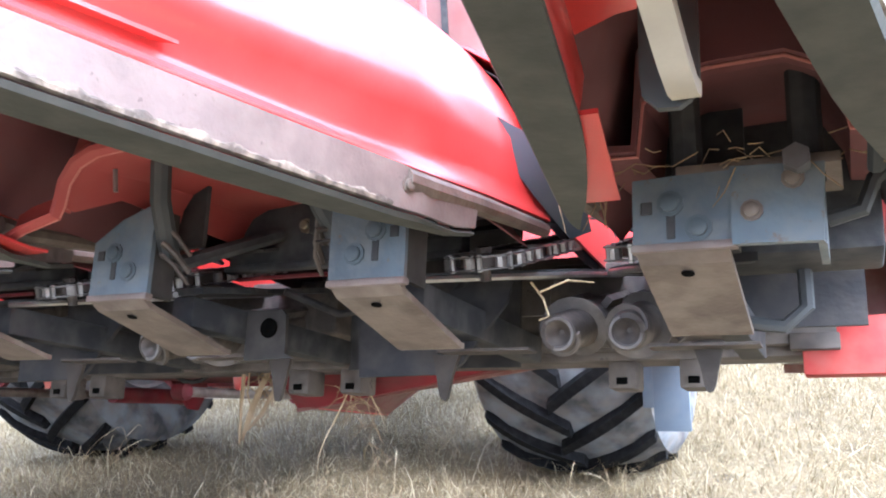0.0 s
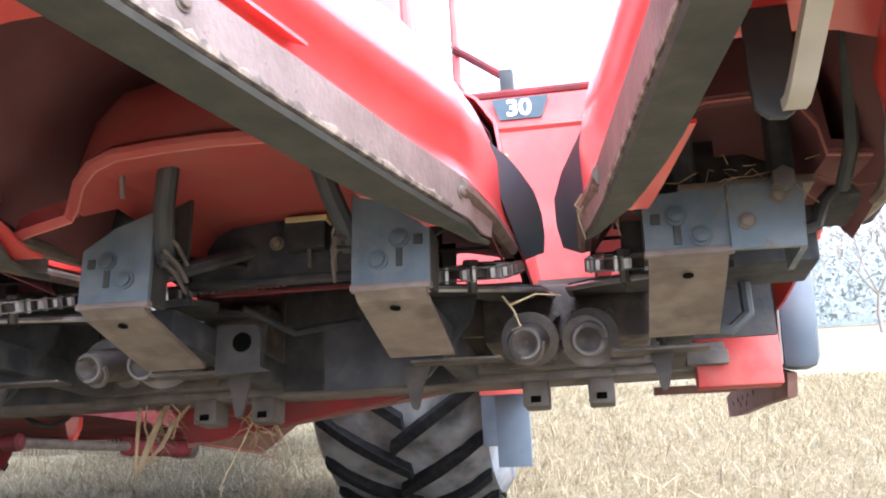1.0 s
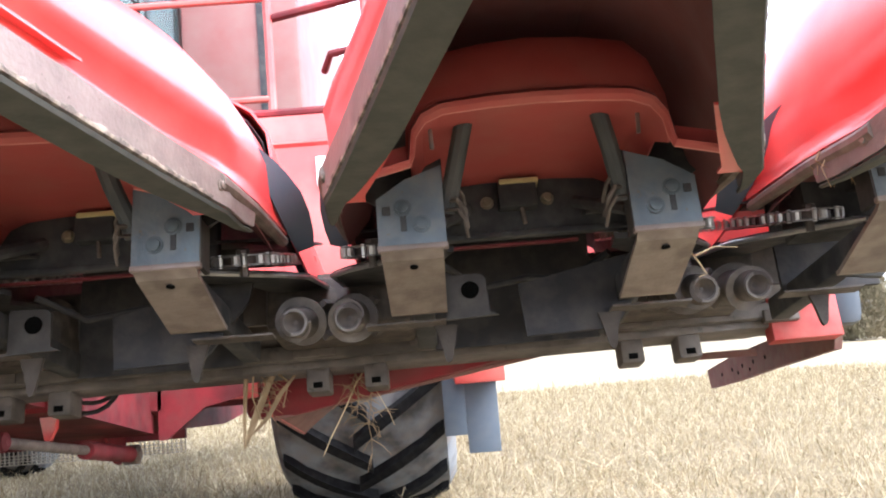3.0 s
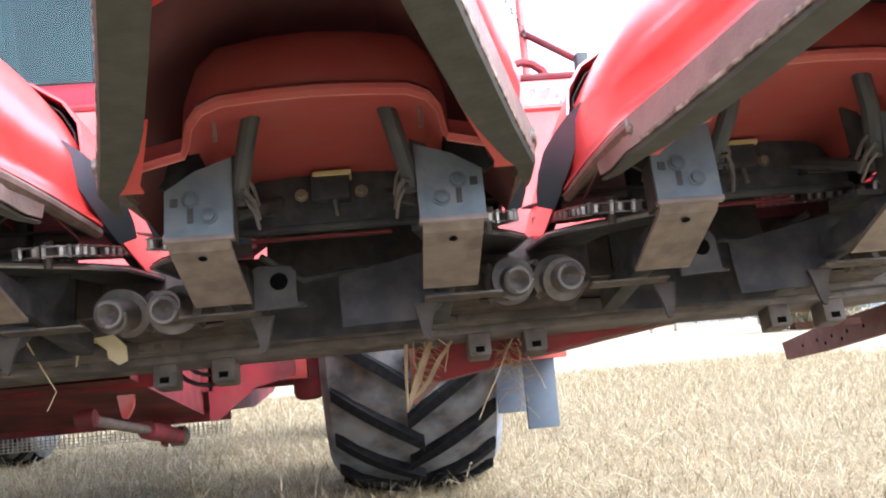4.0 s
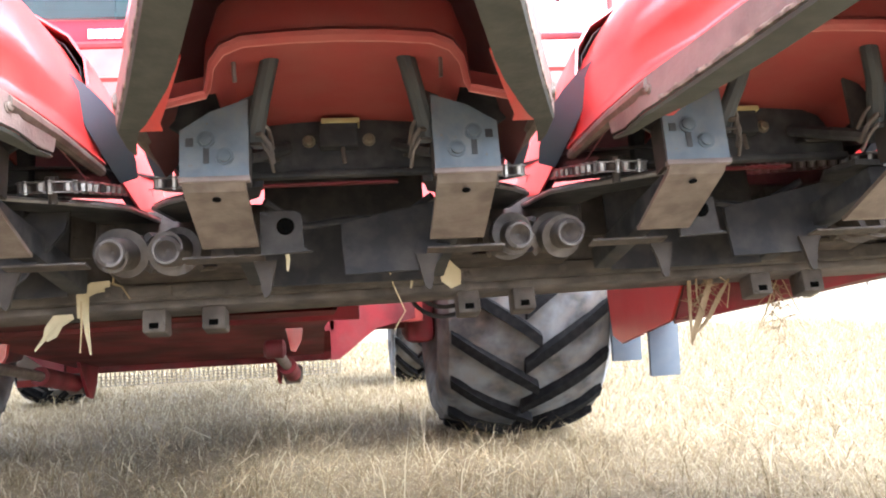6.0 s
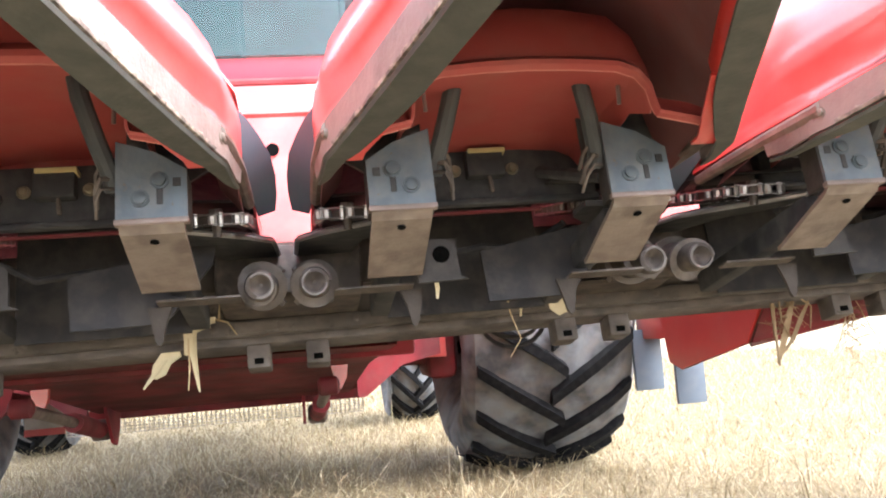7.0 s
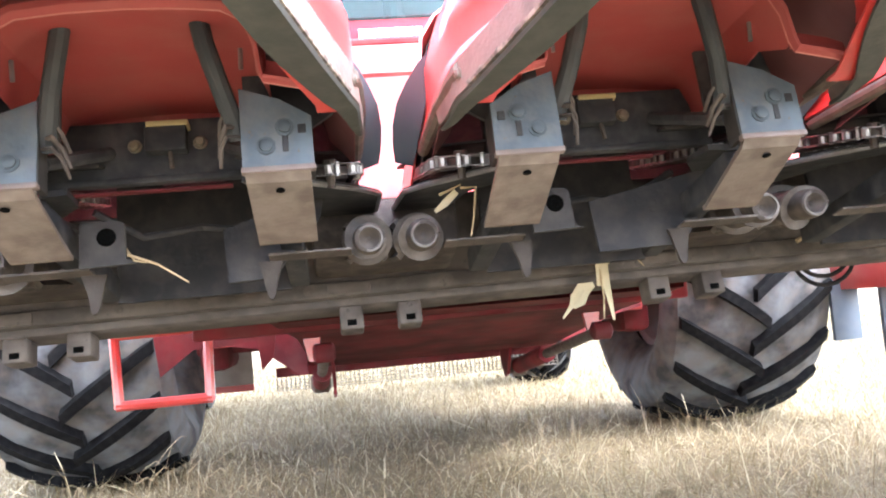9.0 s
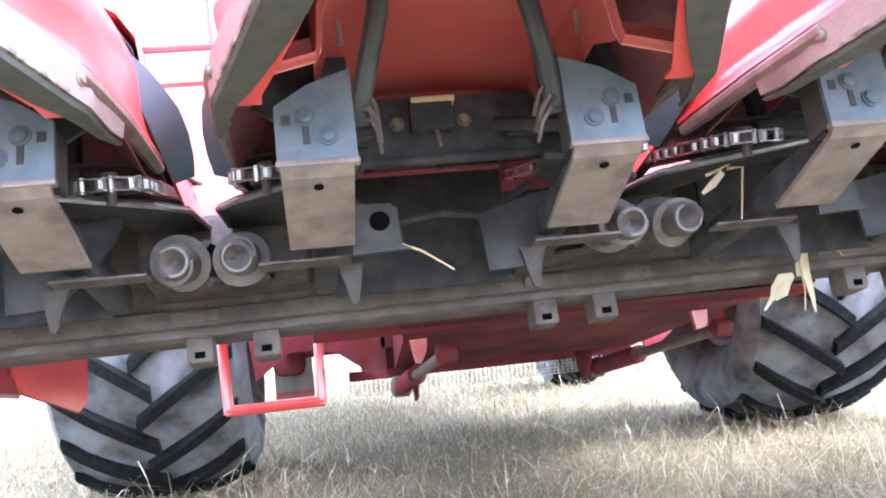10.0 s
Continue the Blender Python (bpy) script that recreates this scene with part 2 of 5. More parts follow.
def thicken(bm, faces, thick):
    """Give an open sheet of faces its thickness, half to each side, with a closed rim."""
    for f in faces:
        f.normal_update()
    normal = {}
    for f in faces:
        for v in f.verts:
            normal[v] = normal.get(v, Vector()) + f.normal
    own = set(faces)
    rim = [lp for f in faces for lp in f.loops if sum(g in own for g in lp.edge.link_faces) == 1]
    rim = [(lp.vert, lp.link_loop_next.vert) for lp in rim]
    twin = {}
    for v, d in normal.items():
        d = d.normalized() * (thick / 2)
        twin[v] = bm.verts.new(v.co - d)
        v.co += d
    for f in faces:
        bm.faces.new([twin[v] for v in reversed(f.verts)])
    for a, b in rim:
        bm.faces.new((b, a, twin[a], twin[b]))


def sheet(bm, rows, thick, close=False, flip=False):
    """A sheet through rows of points, all of one length, given a thickness along its normals."""
    grid = [[bm.verts.new(p) for p in r] for r in rows]
    fs = []
    for a, b in zip(grid, grid[1:]):
        n = len(a)
        for i in range(n if close else n - 1):
            q = [a[i], a[(i + 1) % n], b[(i + 1) % n], b[i]]
            if len({tuple(round(c, 6) for c in v.co) for v in q}) == 4:
                fs.append(bm.faces.new(q[::-1] if flip else q))
            else:
                u = []
                for v in q:
                    if all((v.co - w.co).length > 1e-6 for w in u):
                        u.append(v)
                if len(u) == 3:
                    fs.append(bm.faces.new(u[::-1] if flip else u))
    if thick:
        thicken(bm, fs, thick)
    return bm


def plate(bm, pts, axis, a, b):
    """A flat plate: an outline in the two other axes, from a to b along the axis."""
    def at(p, d):
        return {"x": (d, p[0], p[1]), "y": (p[0], d, p[1]), "z": (p[0], p[1], d)}[axis]
    lo = [bm.verts.new(at(p, a)) for p in pts]
    hi = [bm.verts.new(at(p, b)) for p in pts]
    bm.faces.new(lo)
    bm.faces.new(hi[::-1])
    for i in range(len(pts)):
        j = (i + 1) % len(pts)
        bm.faces.new((lo[j], lo[i], hi[i], hi[j]))
    return bm


def tube(bm, pts, r, sides=10, r2=None):
    """A round bar along the points, with closed ends; r2: the radius at its end."""
    pts = [Vector(p) for p in pts]
    rings, side = [], None
    for i, p in enumerate(pts):
        d = (pts[min(i + 1, len(pts) - 1)] - pts[max(i - 1, 0)]).normalized()
        if side is None:
            side = d.cross(Vector((0.31, 0.2, 0.93))).normalized()
        side = (side - d * side.dot(d)).normalized()
        up = d.cross(side)
        rad = r if r2 is None else r + (r2 - r) * i / (len(pts) - 1)
        rings.append([bm.verts.new(p + (side * math.cos(a) + up * math.sin(a)) * rad) for a in (2 * math.pi * k / sides for k in range(sides))])
    for a, b in zip(rings, rings[1:]):
        for k in range(sides):
            bm.faces.new((a[k], a[(k + 1) % sides], b[(k + 1) % sides], b[k]))
    bm.faces.new(rings[0][::-1])
    bm.faces.new(rings[-1])
    return bm


def spin(bm, profile, axis_point, axis, steps=32, caps=True):
    """A closed solid of revolution about the x, y or z axis through a point; profile: (along, radius)."""
    ring = []
    for k in range(steps):
        a = 2 * math.pi * k / steps
        c, s = math.cos(a), math.sin(a)
        row = []
        for h, r in profile:
            p = {"x": (h, r * c, r * s), "y": (r * s, h, r * c), "z": (r * c, r * s, h)}[axis]
            row.append(bm.verts.new(Vector(p) + Vector(axis_point)))
        ring.append(row)
    for k in range(steps):
        a, b = ring[k], ring[(k + 1) % steps]
        for i in range(len(profile) - 1):
            bm.faces.new((a[i], a[i + 1], b[i + 1], b[i]))
    if caps:
        bm.faces.new([r[0] for r in ring][::-1])
        bm.faces.new([r[-1] for r in ring])
    return bm


def bolt_data(name, r, h, mat):
    bm = bmesh.new()
    spin(bm, [(0, r * 1.45), (-h * 0.3, r * 1.45), (-h * 0.31, r), (-h * 0.85, r), (-h, r * 0.75)], (0, 0, 0), "y", 10)
    return data_of(name, bm, mat, angle=40)


def thing(name, m, label, category, group="", kind=""):
    ob = new(name)
    ob.empty_display_size = 0.1
    ob.matrix_basis = m
    return tagged(ob, label, category, group, kind)


BOLT = bolt_data("bolt", 0.0065, 0.006, SKID)
BOLT_BLUE = bolt_data("bolt", 0.0098, 0.007, STEEL_SLATE)
BOLT_BRIGHT = bolt_data("bolt", 0.010, 0.012, BRIGHT)
BOLT_DARK = bolt_data("bolt", 0.0085, 0.012, BRASS)

# the raised header leans back: its own frame, x along it, y to the rear, z square on the row units
H = pose(0, 0, 0.956, -12.3, 0, 0)
ROW = 0.762

# ---- ground ----


def ground_height(x, y):
    far = max(0.0, math.hypot(x, y) - 12) / 60
    return -0.035 + 0.02 * noise.noise((x * 0.35, y * 0.35, 0)) + 0.010 * noise.noise((x * 1.3, y * 1.3, 4)) + min(1.0, far) * 0.3 * noise.noise((x * 0.03, y * 0.03, 7))


def ground():
    bm = bmesh.new()
    xs = [-2200, -600, -180, -70, -30, -16, -10] + [-7 + 0.5 * i for i in range(40)] + [14, 20, 30, 50, 90, 220, 700, 2200]
    ys = [-2200, -500, -120, -40, -15, -8] + [-5 + 0.5 * i for i in range(40)] + [16, 20, 26, 36, 60, 110, 260, 800, 2200]
    grid = [[bm.verts.new((x, y, ground_height(x, y) - 0.02)) for x in xs] for y in ys]
    for a, b in zip(grid, grid[1:]):
        for i in range(len(xs) - 1):
            bm.faces.new((a[i], a[i + 1], b[i + 1], b[i]))
    m = material("straw_field", (0.19, 0.152, 0.086), 0.95, second=(0.125, 0.097, 0.053), scale=0.9, grain=60, bump=0.8,
                 dust=(0.26, 0.212, 0.128), dust_amount=0.6, wear=(0.12, 0.088, 0.05), wear_at=0.56, spread=0, contrast=(0.36, 0.64))
    ob = part("ground", bm, m)
    tagged(ob, "pale dry mown grass field with patches of straw", "ground", kind="structure")


ground()


def grass():
    """Dry tufts, matted and bent, with lying straw between them; thinner outwards; one mesh."""
    rng = np.random.default_rng(5)
    n, tufts = 620000, 42000
    tx, ty = rng.uniform(-4.5, 9.5, tufts), 0.9 + 14.5 * rng.random(tufts) ** 1.6
    ta, th = rng.uniform(0, 2 * np.pi, tufts), rng.gamma(3.0, 0.35, tufts)
    k = rng.integers(0, tufts, n)
    size = 0.02 + 0.012 * ty[k]
    x, y = tx[k] + rng.normal(0, 1, n) * size, ty[k] + rng.normal(0, 1, n) * size
    loose = rng.random(n) < 0.3
    x[loose] = rng.uniform(-4.5, 9.5, loose.sum())
    y[loose] = 0.9 + 14.5 * rng.random(loose.sum()) ** 1.6
    front = rng.random(n) < 0.2
    x[front], y[front] = rng.uniform(-7.0, 10.0, front.sum()), rng.uniform(-5.0, 1.1, front.sum()) + rng.normal(0, 0.5, front.sum())
    x += np.where(rng.random(n) < 0.3, rng.normal(0, 1.3, n), 0)
    h = rng.gamma(2.4, 0.019, n) * np.clip(th[k], 0.3, 2.4) + 0.008
    lying = rng.random(n) < 0.5
    tall = (rng.random(n) < np.where(y < 5, 0.03, 0.008)) & ~lying
    h[tall] += rng.uniform(0.05, 0.17, tall.sum())
    a, lean = ta[k] + rng.normal(0, 0.9, n), 0.5 + rng.gamma(2.0, 0.5, n)
    h[lying] = rng.uniform(0.008, 0.03, lying.sum())
    lean[lying] = rng.uniform(2.5, 5.0, lying.sum())
    a[lying] = rng.uniform(0, 2 * np.pi, lying.sum())
    w = rng.uniform(0.0007, 0.0022, n) * np.where(front, 1.8, 1 + np.maximum(y, 0) / 8)
    base = np.array([ground_height(p, q) for p, q in zip(x, y)]) - 0.022
    dx, dy = np.cos(a), np.sin(a)
    co = np.zeros((n, 5, 3))
    for i, (f, s) in enumerate(((0, 1), (0, -1), (0.55, 0.8), (0.55, -0.8), (1, 0))):
        co[:, i, 0] = x + dx * lean * h * f * f - dy * w * s
        co[:, i, 1] = y + dy * lean * h * f * f + dx * w * s
        co[:, i, 2] = base + h * f * np.maximum(0.25, 1 - 0.2 * lean * f) + np.where(lying, 0.006 + 0.25 * h, 0)
    me = bpy.data.meshes.new("grass")
    idx = np.arange(n)[:, None] * 5
    faces = np.concatenate([np.concatenate([idx + 0, idx + 1, idx + 3], 1), np.concatenate([idx + 0, idx + 3, idx + 2], 1), np.concatenate([idx + 2, idx + 3, idx + 4], 1)])
    me.from_pydata(co.reshape(-1, 3).tolist(), [], faces.tolist())
    m = bpy.data.materials.new("dry_grass_blades")
    m.use_nodes = True
    nd, l = m.node_tree.nodes, m.node_tree.links
    g = nd.new("ShaderNodeNewGeometry")
    r = nd.new("ShaderNodeValToRGB")
    r.color_ramp.elements[0].color, r.color_ramp.elements[1].color = (0.11, 0.08, 0.04, 1), (0.56, 0.48, 0.33, 1)
    e = r.color_ramp.elements.new(0.6)
    e.color = (0.29, 0.23, 0.13, 1)
    l.new(g.outputs["Random Per Island"], r.inputs[0])
    l.new(r.outputs[0], nd["Principled BSDF"].inputs["Base Color"])
    nd["Principled BSDF"].inputs["Roughness"].default_value = 0.7
    nd["Principled BSDF"].inputs["Specular IOR Level"].default_value = 0.2
    thin, both = nd.new("ShaderNodeBsdfTranslucent"), nd.new("ShaderNodeMixShader")
    both.inputs[0].default_value = 0.5
    l.new(r.outputs[0], thin.inputs["Color"])
    l.new(nd["Principled BSDF"].outputs[0], both.inputs[1])
    l.new(thin.outputs[0], both.inputs[2])
    l.new(both.outputs[0], nd["Material Output"].inputs["Surface"])
    me.materials.append(m)
    tagged(new("dry_grass", me), "short dry straw-coloured grass blades and stalks", "grass", kind="stuff")


grass()

# ---- corn header: row dividers ----


def rail_width(u):
    """Half the width between the rails at a distance behind the row unit's front."""
    return float(np.interp(u, [-1.06, -0.64, -0.45, -0.25, -0.1, 0.05, 0.3], [0.018, 0.143, 0.2, 0.262, 0.312, 0.322, 0.324]))


def divider_shell(width, crown, low, stations):
    """The outer skin of a divider: a rounded hull with a groove above its lower edge."""
    rows = []
    for u in stations:
        w, h, v = width(u), crown(u), low(u)
        t = max(0.0, h - v - 0.04)
        b = max(0.004, w - 0.006)
        g = float(np.interp(u, [-0.9, -0.7, -0.16, -0.08], [0.2, 1.0, 1.0, 0.15])) * min(1.0, w / 0.12)
        half = [(w, v), (w - 0.007 * g, v + 0.006), (b - 0.021 * g, v + 0.016), (b - 0.027 * g, v + 0.034), (b - 0.01 * g, v + 0.042 + 0.1 * t), (b, v + 0.04 + 0.19 * t), (b * 0.95, v + 0.04 + 0.36 * t),
                (b * 0.86, v + 0.04 + 0.53 * t), (b * 0.74, v + 0.04 + 0.7 * t), (b * 0.6, v + 0.04 + 0.85 * t), (b * 0.42, v + 0.04 + 0.94 * t), (b * 0.2, v + 0.04 + 0.985 * t)]
        row = [(x, u, z) for x, z in half] + [(0, u, h)] + [(-x, u, z) for x, z in half[::-1]]
        rows.append(row)
    return sheet(bmesh.new(), rows, 0.006)


def rail(bm, width, side, stations, v, face, flange):
    """An angle iron along the divider's lower edge; its flange runs out at the rear."""
    rows = []
    for u in stations:
        w, z = width(u), v(u)
        k = float(np.interp(u, [-0.27, -0.14, -0.05, 0.03], [1.0, 0.7, 0.3, 0.05]))
        g = face * float(np.interp(u, [-0.12, -0.07, 0.12], [1.0, 0.75, 0.3]))
        rows.append([(side * (w - flange * k), u, z), (side * w, u, z), (side * (w + 0.002), u, z + g)])
    return sheet(bm, rows, 0.006)


def worn_edge(width, bend, side):
    """The battered lower corner of a rail: an uneven bead that bulges and thins along its length."""
    rng = random.Random(31 + side)
    bm = bmesh.new()
    rings = []
    for i in range(120):
        u = -1.04 + 0.9 * i / 119
        w, z = width(u) + 0.0015, bend(u) + 0.004
        a, b = 0.0015 + 0.002 * rng.random(), 0.002 + 0.0055 * rng.random() ** 2
        rings.append([bm.verts.new((side * (w + dx * a), u, z + dz)) for dx, dz in ((-1.0, -0.004), (0.6, -0.003), (1.0, 0.3 * b), (0.5, b), (-1.0, b + 0.001))])
    for p, q in zip(rings, rings[1:]):
        for k in range(5):
            bm.faces.new((p[k], p[(k + 1) % 5], q[(k + 1) % 5], q[k]) if side > 0 else (q[k], q[(k + 1) % 5], p[(k + 1) % 5], p[k]))
    return bm


def lower_edge(top, width, low, bend, side, lip=True):
    """Behind the rail: the round bar along the shell's edge, and the red lip inside the flange."""
    us = [-0.12, -0.08, -0.03, 0.04, 0.12, 0.2, 0.26, 0.295]
    bar = [(side * (width(u) - 0.004), u, low(u) - 0.014) for u in us]
    part("edge_bar", tube(bmesh.new(), bar, 0.015, 10, 0.0105), SKID, top, "worn grey round edge bar")
    if not lip:
        return
    rows = [[(side * (width(u) - d), u, bend(u) + 0.004) for d in (0.058, 0.03, 0.006)] for u in (-0.3, -0.22, -0.15, -0.1, -0.07)]
    part("lip", sheet(bmesh.new(), rows, 0.004), RED, top, "red turned-under lip")


def row_divider(name, m, label, group, arch=0.0):
    top = thing(name, m, label, "crop divider", group)
    nose = [-1.06, -1.03, -0.98, -0.9, -0.8, -0.7, -0.6, -0.5, -0.4, -0.3, -0.2, -0.1, -0.02, 0.06, 0.14, 0.21, 0.26, 0.29, 0.305]

    def crown(u):
        return float(np.interp(u, [-1.06, -0.98, -0.7, -0.45, -0.1, 0.06, 0.17, 0.25, 0.29, 0.305], [0.13, 0.18, 0.255, 0.32, 0.418, 0.458, 0.474, 0.472, 0.464, 0.45]))

    def low(u):
        return float(np.interp(u, [-1.06, -0.1, 0.3], [0.1, 0.1, 0.155]))

    shell = part("nose_shell", divider_shell(rail_width, crown, low, nose), RED, top, "glossy red moulded plastic nose", angle=75)
    # rear hood behind the nose
    rows = []
    for u, w, h, v in ((0.2, 0.322, 0.425, 0.2), (0.32, 0.325, 0.43, 0.17), (0.5, 0.325, 0.43, 0.16), (0.8, 0.325, 0.42, 0.15), (1.05, 0.32, 0.4, 0.15)):
        half = [(w, v), (w, v + 0.05), (w * 0.97, v + 0.12), (w * 0.88, h - 0.06), (w * 0.7, h - 0.02), (w * 0.4, h)]
        rows.append([(x, u, z) for x, z in half] + [(-x, u, z) for x, z in half[::-1]])
    part("hood", sheet(bmesh.new(), rows, 0.005), RED, top, "red plastic rear hood")
    # added sheet just inside the hood; its black is the hood's inner shade
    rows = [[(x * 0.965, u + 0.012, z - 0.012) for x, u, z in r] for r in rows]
    part("hood_lining", sheet(bmesh.new(), rows, 0.002), GREASE_SHADE, top, "black sheet for the shade inside the hood")
    # floor panel under the nose, cut back in an arc
    bm = bmesh.new()
    n = 12
    rear = []
    for i in range(n + 1):
        x = -1 + 2 * i / n
        rear.append((x * 0.165, -0.47 + 0.1 * abs(x) ** 2.4))
    rows = [[(x * (rail_width(u) - 0.015) / 0.165, u, 0.135) for x, _ in rear] for u in (-1.0, -0.8, -0.62)] + [[(x * (rail_width(v) - 0.015) / 0.165, v, 0.14) for x, v in rear]]
    part("floor_panel", sheet(bm, rows, 0.004), RED, top, "red floor panel cut back in an arc")
    # added lining; shade of the nose's hollow is put into its dark red
    rows = []
    for u in (-0.62, -0.5, -0.4, -0.3, -0.2, -0.12, 0.0, 0.12, 0.24):
        w, h = rail_width(u) - 0.053, crown(u) - 0.025
        half = [(w + 0.043, 0.102), (w + 0.004, 0.15), (w * 0.94, 0.13 + 0.36 * (h - 0.13)), (w * 0.74, 0.13 + 0.62 * (h - 0.13)), (w * 0.38, 0.13 + 0.84 * (h - 0.13))]
        rows.append([(x, u, z) for x, z in half] + [(-x, u, z) for x, z in half[::-1]])
    part("lining", sheet(bmesh.new(), rows, 0.002), RED_DARK, top, "dusty dark red lining with the hollow nose's shade in its colour")
    for s in (-1, 1):
        st = [-1.05, -0.9, -0.75, -0.6, -0.45, -0.3, -0.24, -0.17, -0.13, -0.1, -0.06, -0.02, 0.03]

        def bend(u):
            return float(np.interp(u, [-0.12, -0.02, 0.29], [0.052, 0.06, 0.132]))

        r = part("rail", rail(bmesh.new(), rail_width, s, st, lambda u: bend(u) + 0.003, 0.045, 0.004), RAIL, top, "worn grey-brown steel rail", angle=60)
        part("worn_edge", worn_edge(rail_width, bend, s), SCRAPED, r, "pale scraped lower edge")
        part("flange", rail(bmesh.new(), lambda u: rail_width(u) - 0.003, s, st, lambda u: bend(u) - 0.006, 0.004, 0.05), RAIL_UNDER, r, "dark olive underside, dusty in patches")
        lower_edge(top, rail_width, low, bend, s)
        for u in (-0.12, -0.545):
            d = math.atan2(rail_width(u + 0.05) - rail_width(u - 0.05), 0.1)
            piece("bolt", BOLT, Matrix.Translation((s * (rail_width(u) + 0.003), u, 0.08)) @ pose(0, 0, 0, 0, 0, s * (90 - math.degrees(d))), r)
        # rubber flap that closes the throat
        rows = []
        for u, x0, v0, x1, v1 in ((0.12, 0.304, 0.24, 0.312, 0.25), (0.16, 0.31, 0.21, 0.33, 0.245), (0.2, 0.316, 0.19, 0.345, 0.236), (0.25, 0.321, 0.177, 0.362, 0.22), (0.3, 0.324, 0.168, 0.369, 0.2), (0.35, 0.327, 0.16, 0.369, 0.18), (0.39, 0.331, 0.152, 0.364, 0.162)):
            rows.append([(s * (x0 + (x1 - x0) * k), u, v0 + (v1 - v0) * k) for k in (0, 0.5, 1)])
        part("rubber_flap", sheet(bmesh.new(), rows, 0.006), RUBBER, top, "blue-grey rubber throat flap", angle=60)
        # strut from the row unit into the hood
        bm = bmesh.new()
        tube(bm, [(s * 0.136, 0.03, 0.07), (s * 0.132, 0.015, 0.092), (s * 0.118, -0.02, 0.135), (s * 0.102, -0.045, 0.19), (s * 0.09, -0.055, 0.26)], 0.0145, 10)
        part("strut", bm, GREY_SHIELD, top, "dark grey bent strut")
        bm = bmesh.new()
        for z, r in ((0.09, 0.0035), (0.066, 0.0045), (0.05, 0.003)):
            tube(bm, [(s * 0.143, 0.02, z + 0.02), (s * 0.122, 0.0, z + 0.012), (s * 0.112, 0.015, z), (s * 0.108, 0.04, z - 0.02)], r, 6)
        part("clip", bm, DARK, top, "dusty bent wires round the strut")
        bm = bmesh.new()
        tube(bm, [(s * 0.155, -0.07, 0.165), (s * 0.154, -0.065, 0.135)], 0.0035, 6)
        part("pin", bm, BRIGHT, top, "bright cotter pin")
    # bulkhead with an arched, curled lip
    lip = [(0.268, 0.062), (0.245, 0.072), (0.188, 0.086), (0.182, 0.1), (0.178, 0.13 + arch * 0.4), (0.163, 0.152 + arch * 0.8), (0.135, 0.164 + arch * 0.95), (0.07, 0.169 + arch)]
    lip = lip + [(0, 0.171 + arch)] + [(-x, z) for x, z in lip[::-1]]

    def grown(gx, gz, u):
        return [(x * (1 + gx), u, z + max(0.0, z - 0.1) * gz) if abs(x) < 0.186 else (x, min(u, -0.112), z + 0.022 * gz) for x, z in lip]

    rows = [grown(0, 0, -0.118), grown(0.005, 0.02, -0.127), grown(0.012, 0.05, -0.132), grown(0.02, 0.12, -0.134), grown(0.03, 0.22, -0.128), grown(0.035, 0.3, -0.118), grown(0.04, 0.42, -0.12),
            grown(0.05, 0.9, -0.115), grown(0.055, 1.4, -0.11), grown(0.055, 1.65, -0.1)]
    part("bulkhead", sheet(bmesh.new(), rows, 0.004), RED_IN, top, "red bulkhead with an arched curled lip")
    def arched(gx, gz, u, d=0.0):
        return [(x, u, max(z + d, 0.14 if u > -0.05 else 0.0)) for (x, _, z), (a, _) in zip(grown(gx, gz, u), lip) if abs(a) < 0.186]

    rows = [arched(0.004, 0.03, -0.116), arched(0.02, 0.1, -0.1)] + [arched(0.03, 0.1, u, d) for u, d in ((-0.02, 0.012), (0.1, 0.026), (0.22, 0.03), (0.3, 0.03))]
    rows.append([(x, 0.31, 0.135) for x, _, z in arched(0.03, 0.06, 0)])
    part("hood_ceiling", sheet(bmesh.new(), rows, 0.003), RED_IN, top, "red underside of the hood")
    part("lip_bead", tube(bmesh.new(), [(x, -0.12, z) for x, z in lip], 0.0026, 6), RED_EDGE, top, "pale lip edge with its highlight put into the colour")
    return top


STRAP = material("pale_dusty_strap", (0.4, 0.37, 0.32), 0.6, second=(0.27, 0.245, 0.21), scale=12, grain=120, bump=0.15)
# paler red for the lip beads: the edge's thin highlight as colour
RED_EDGE = material("highlit_red_edge", (0.45, 0.17, 0.14), 0.5, second=(0.4, 0.1, 0.08), scale=20, grain=120, bump=0.1)


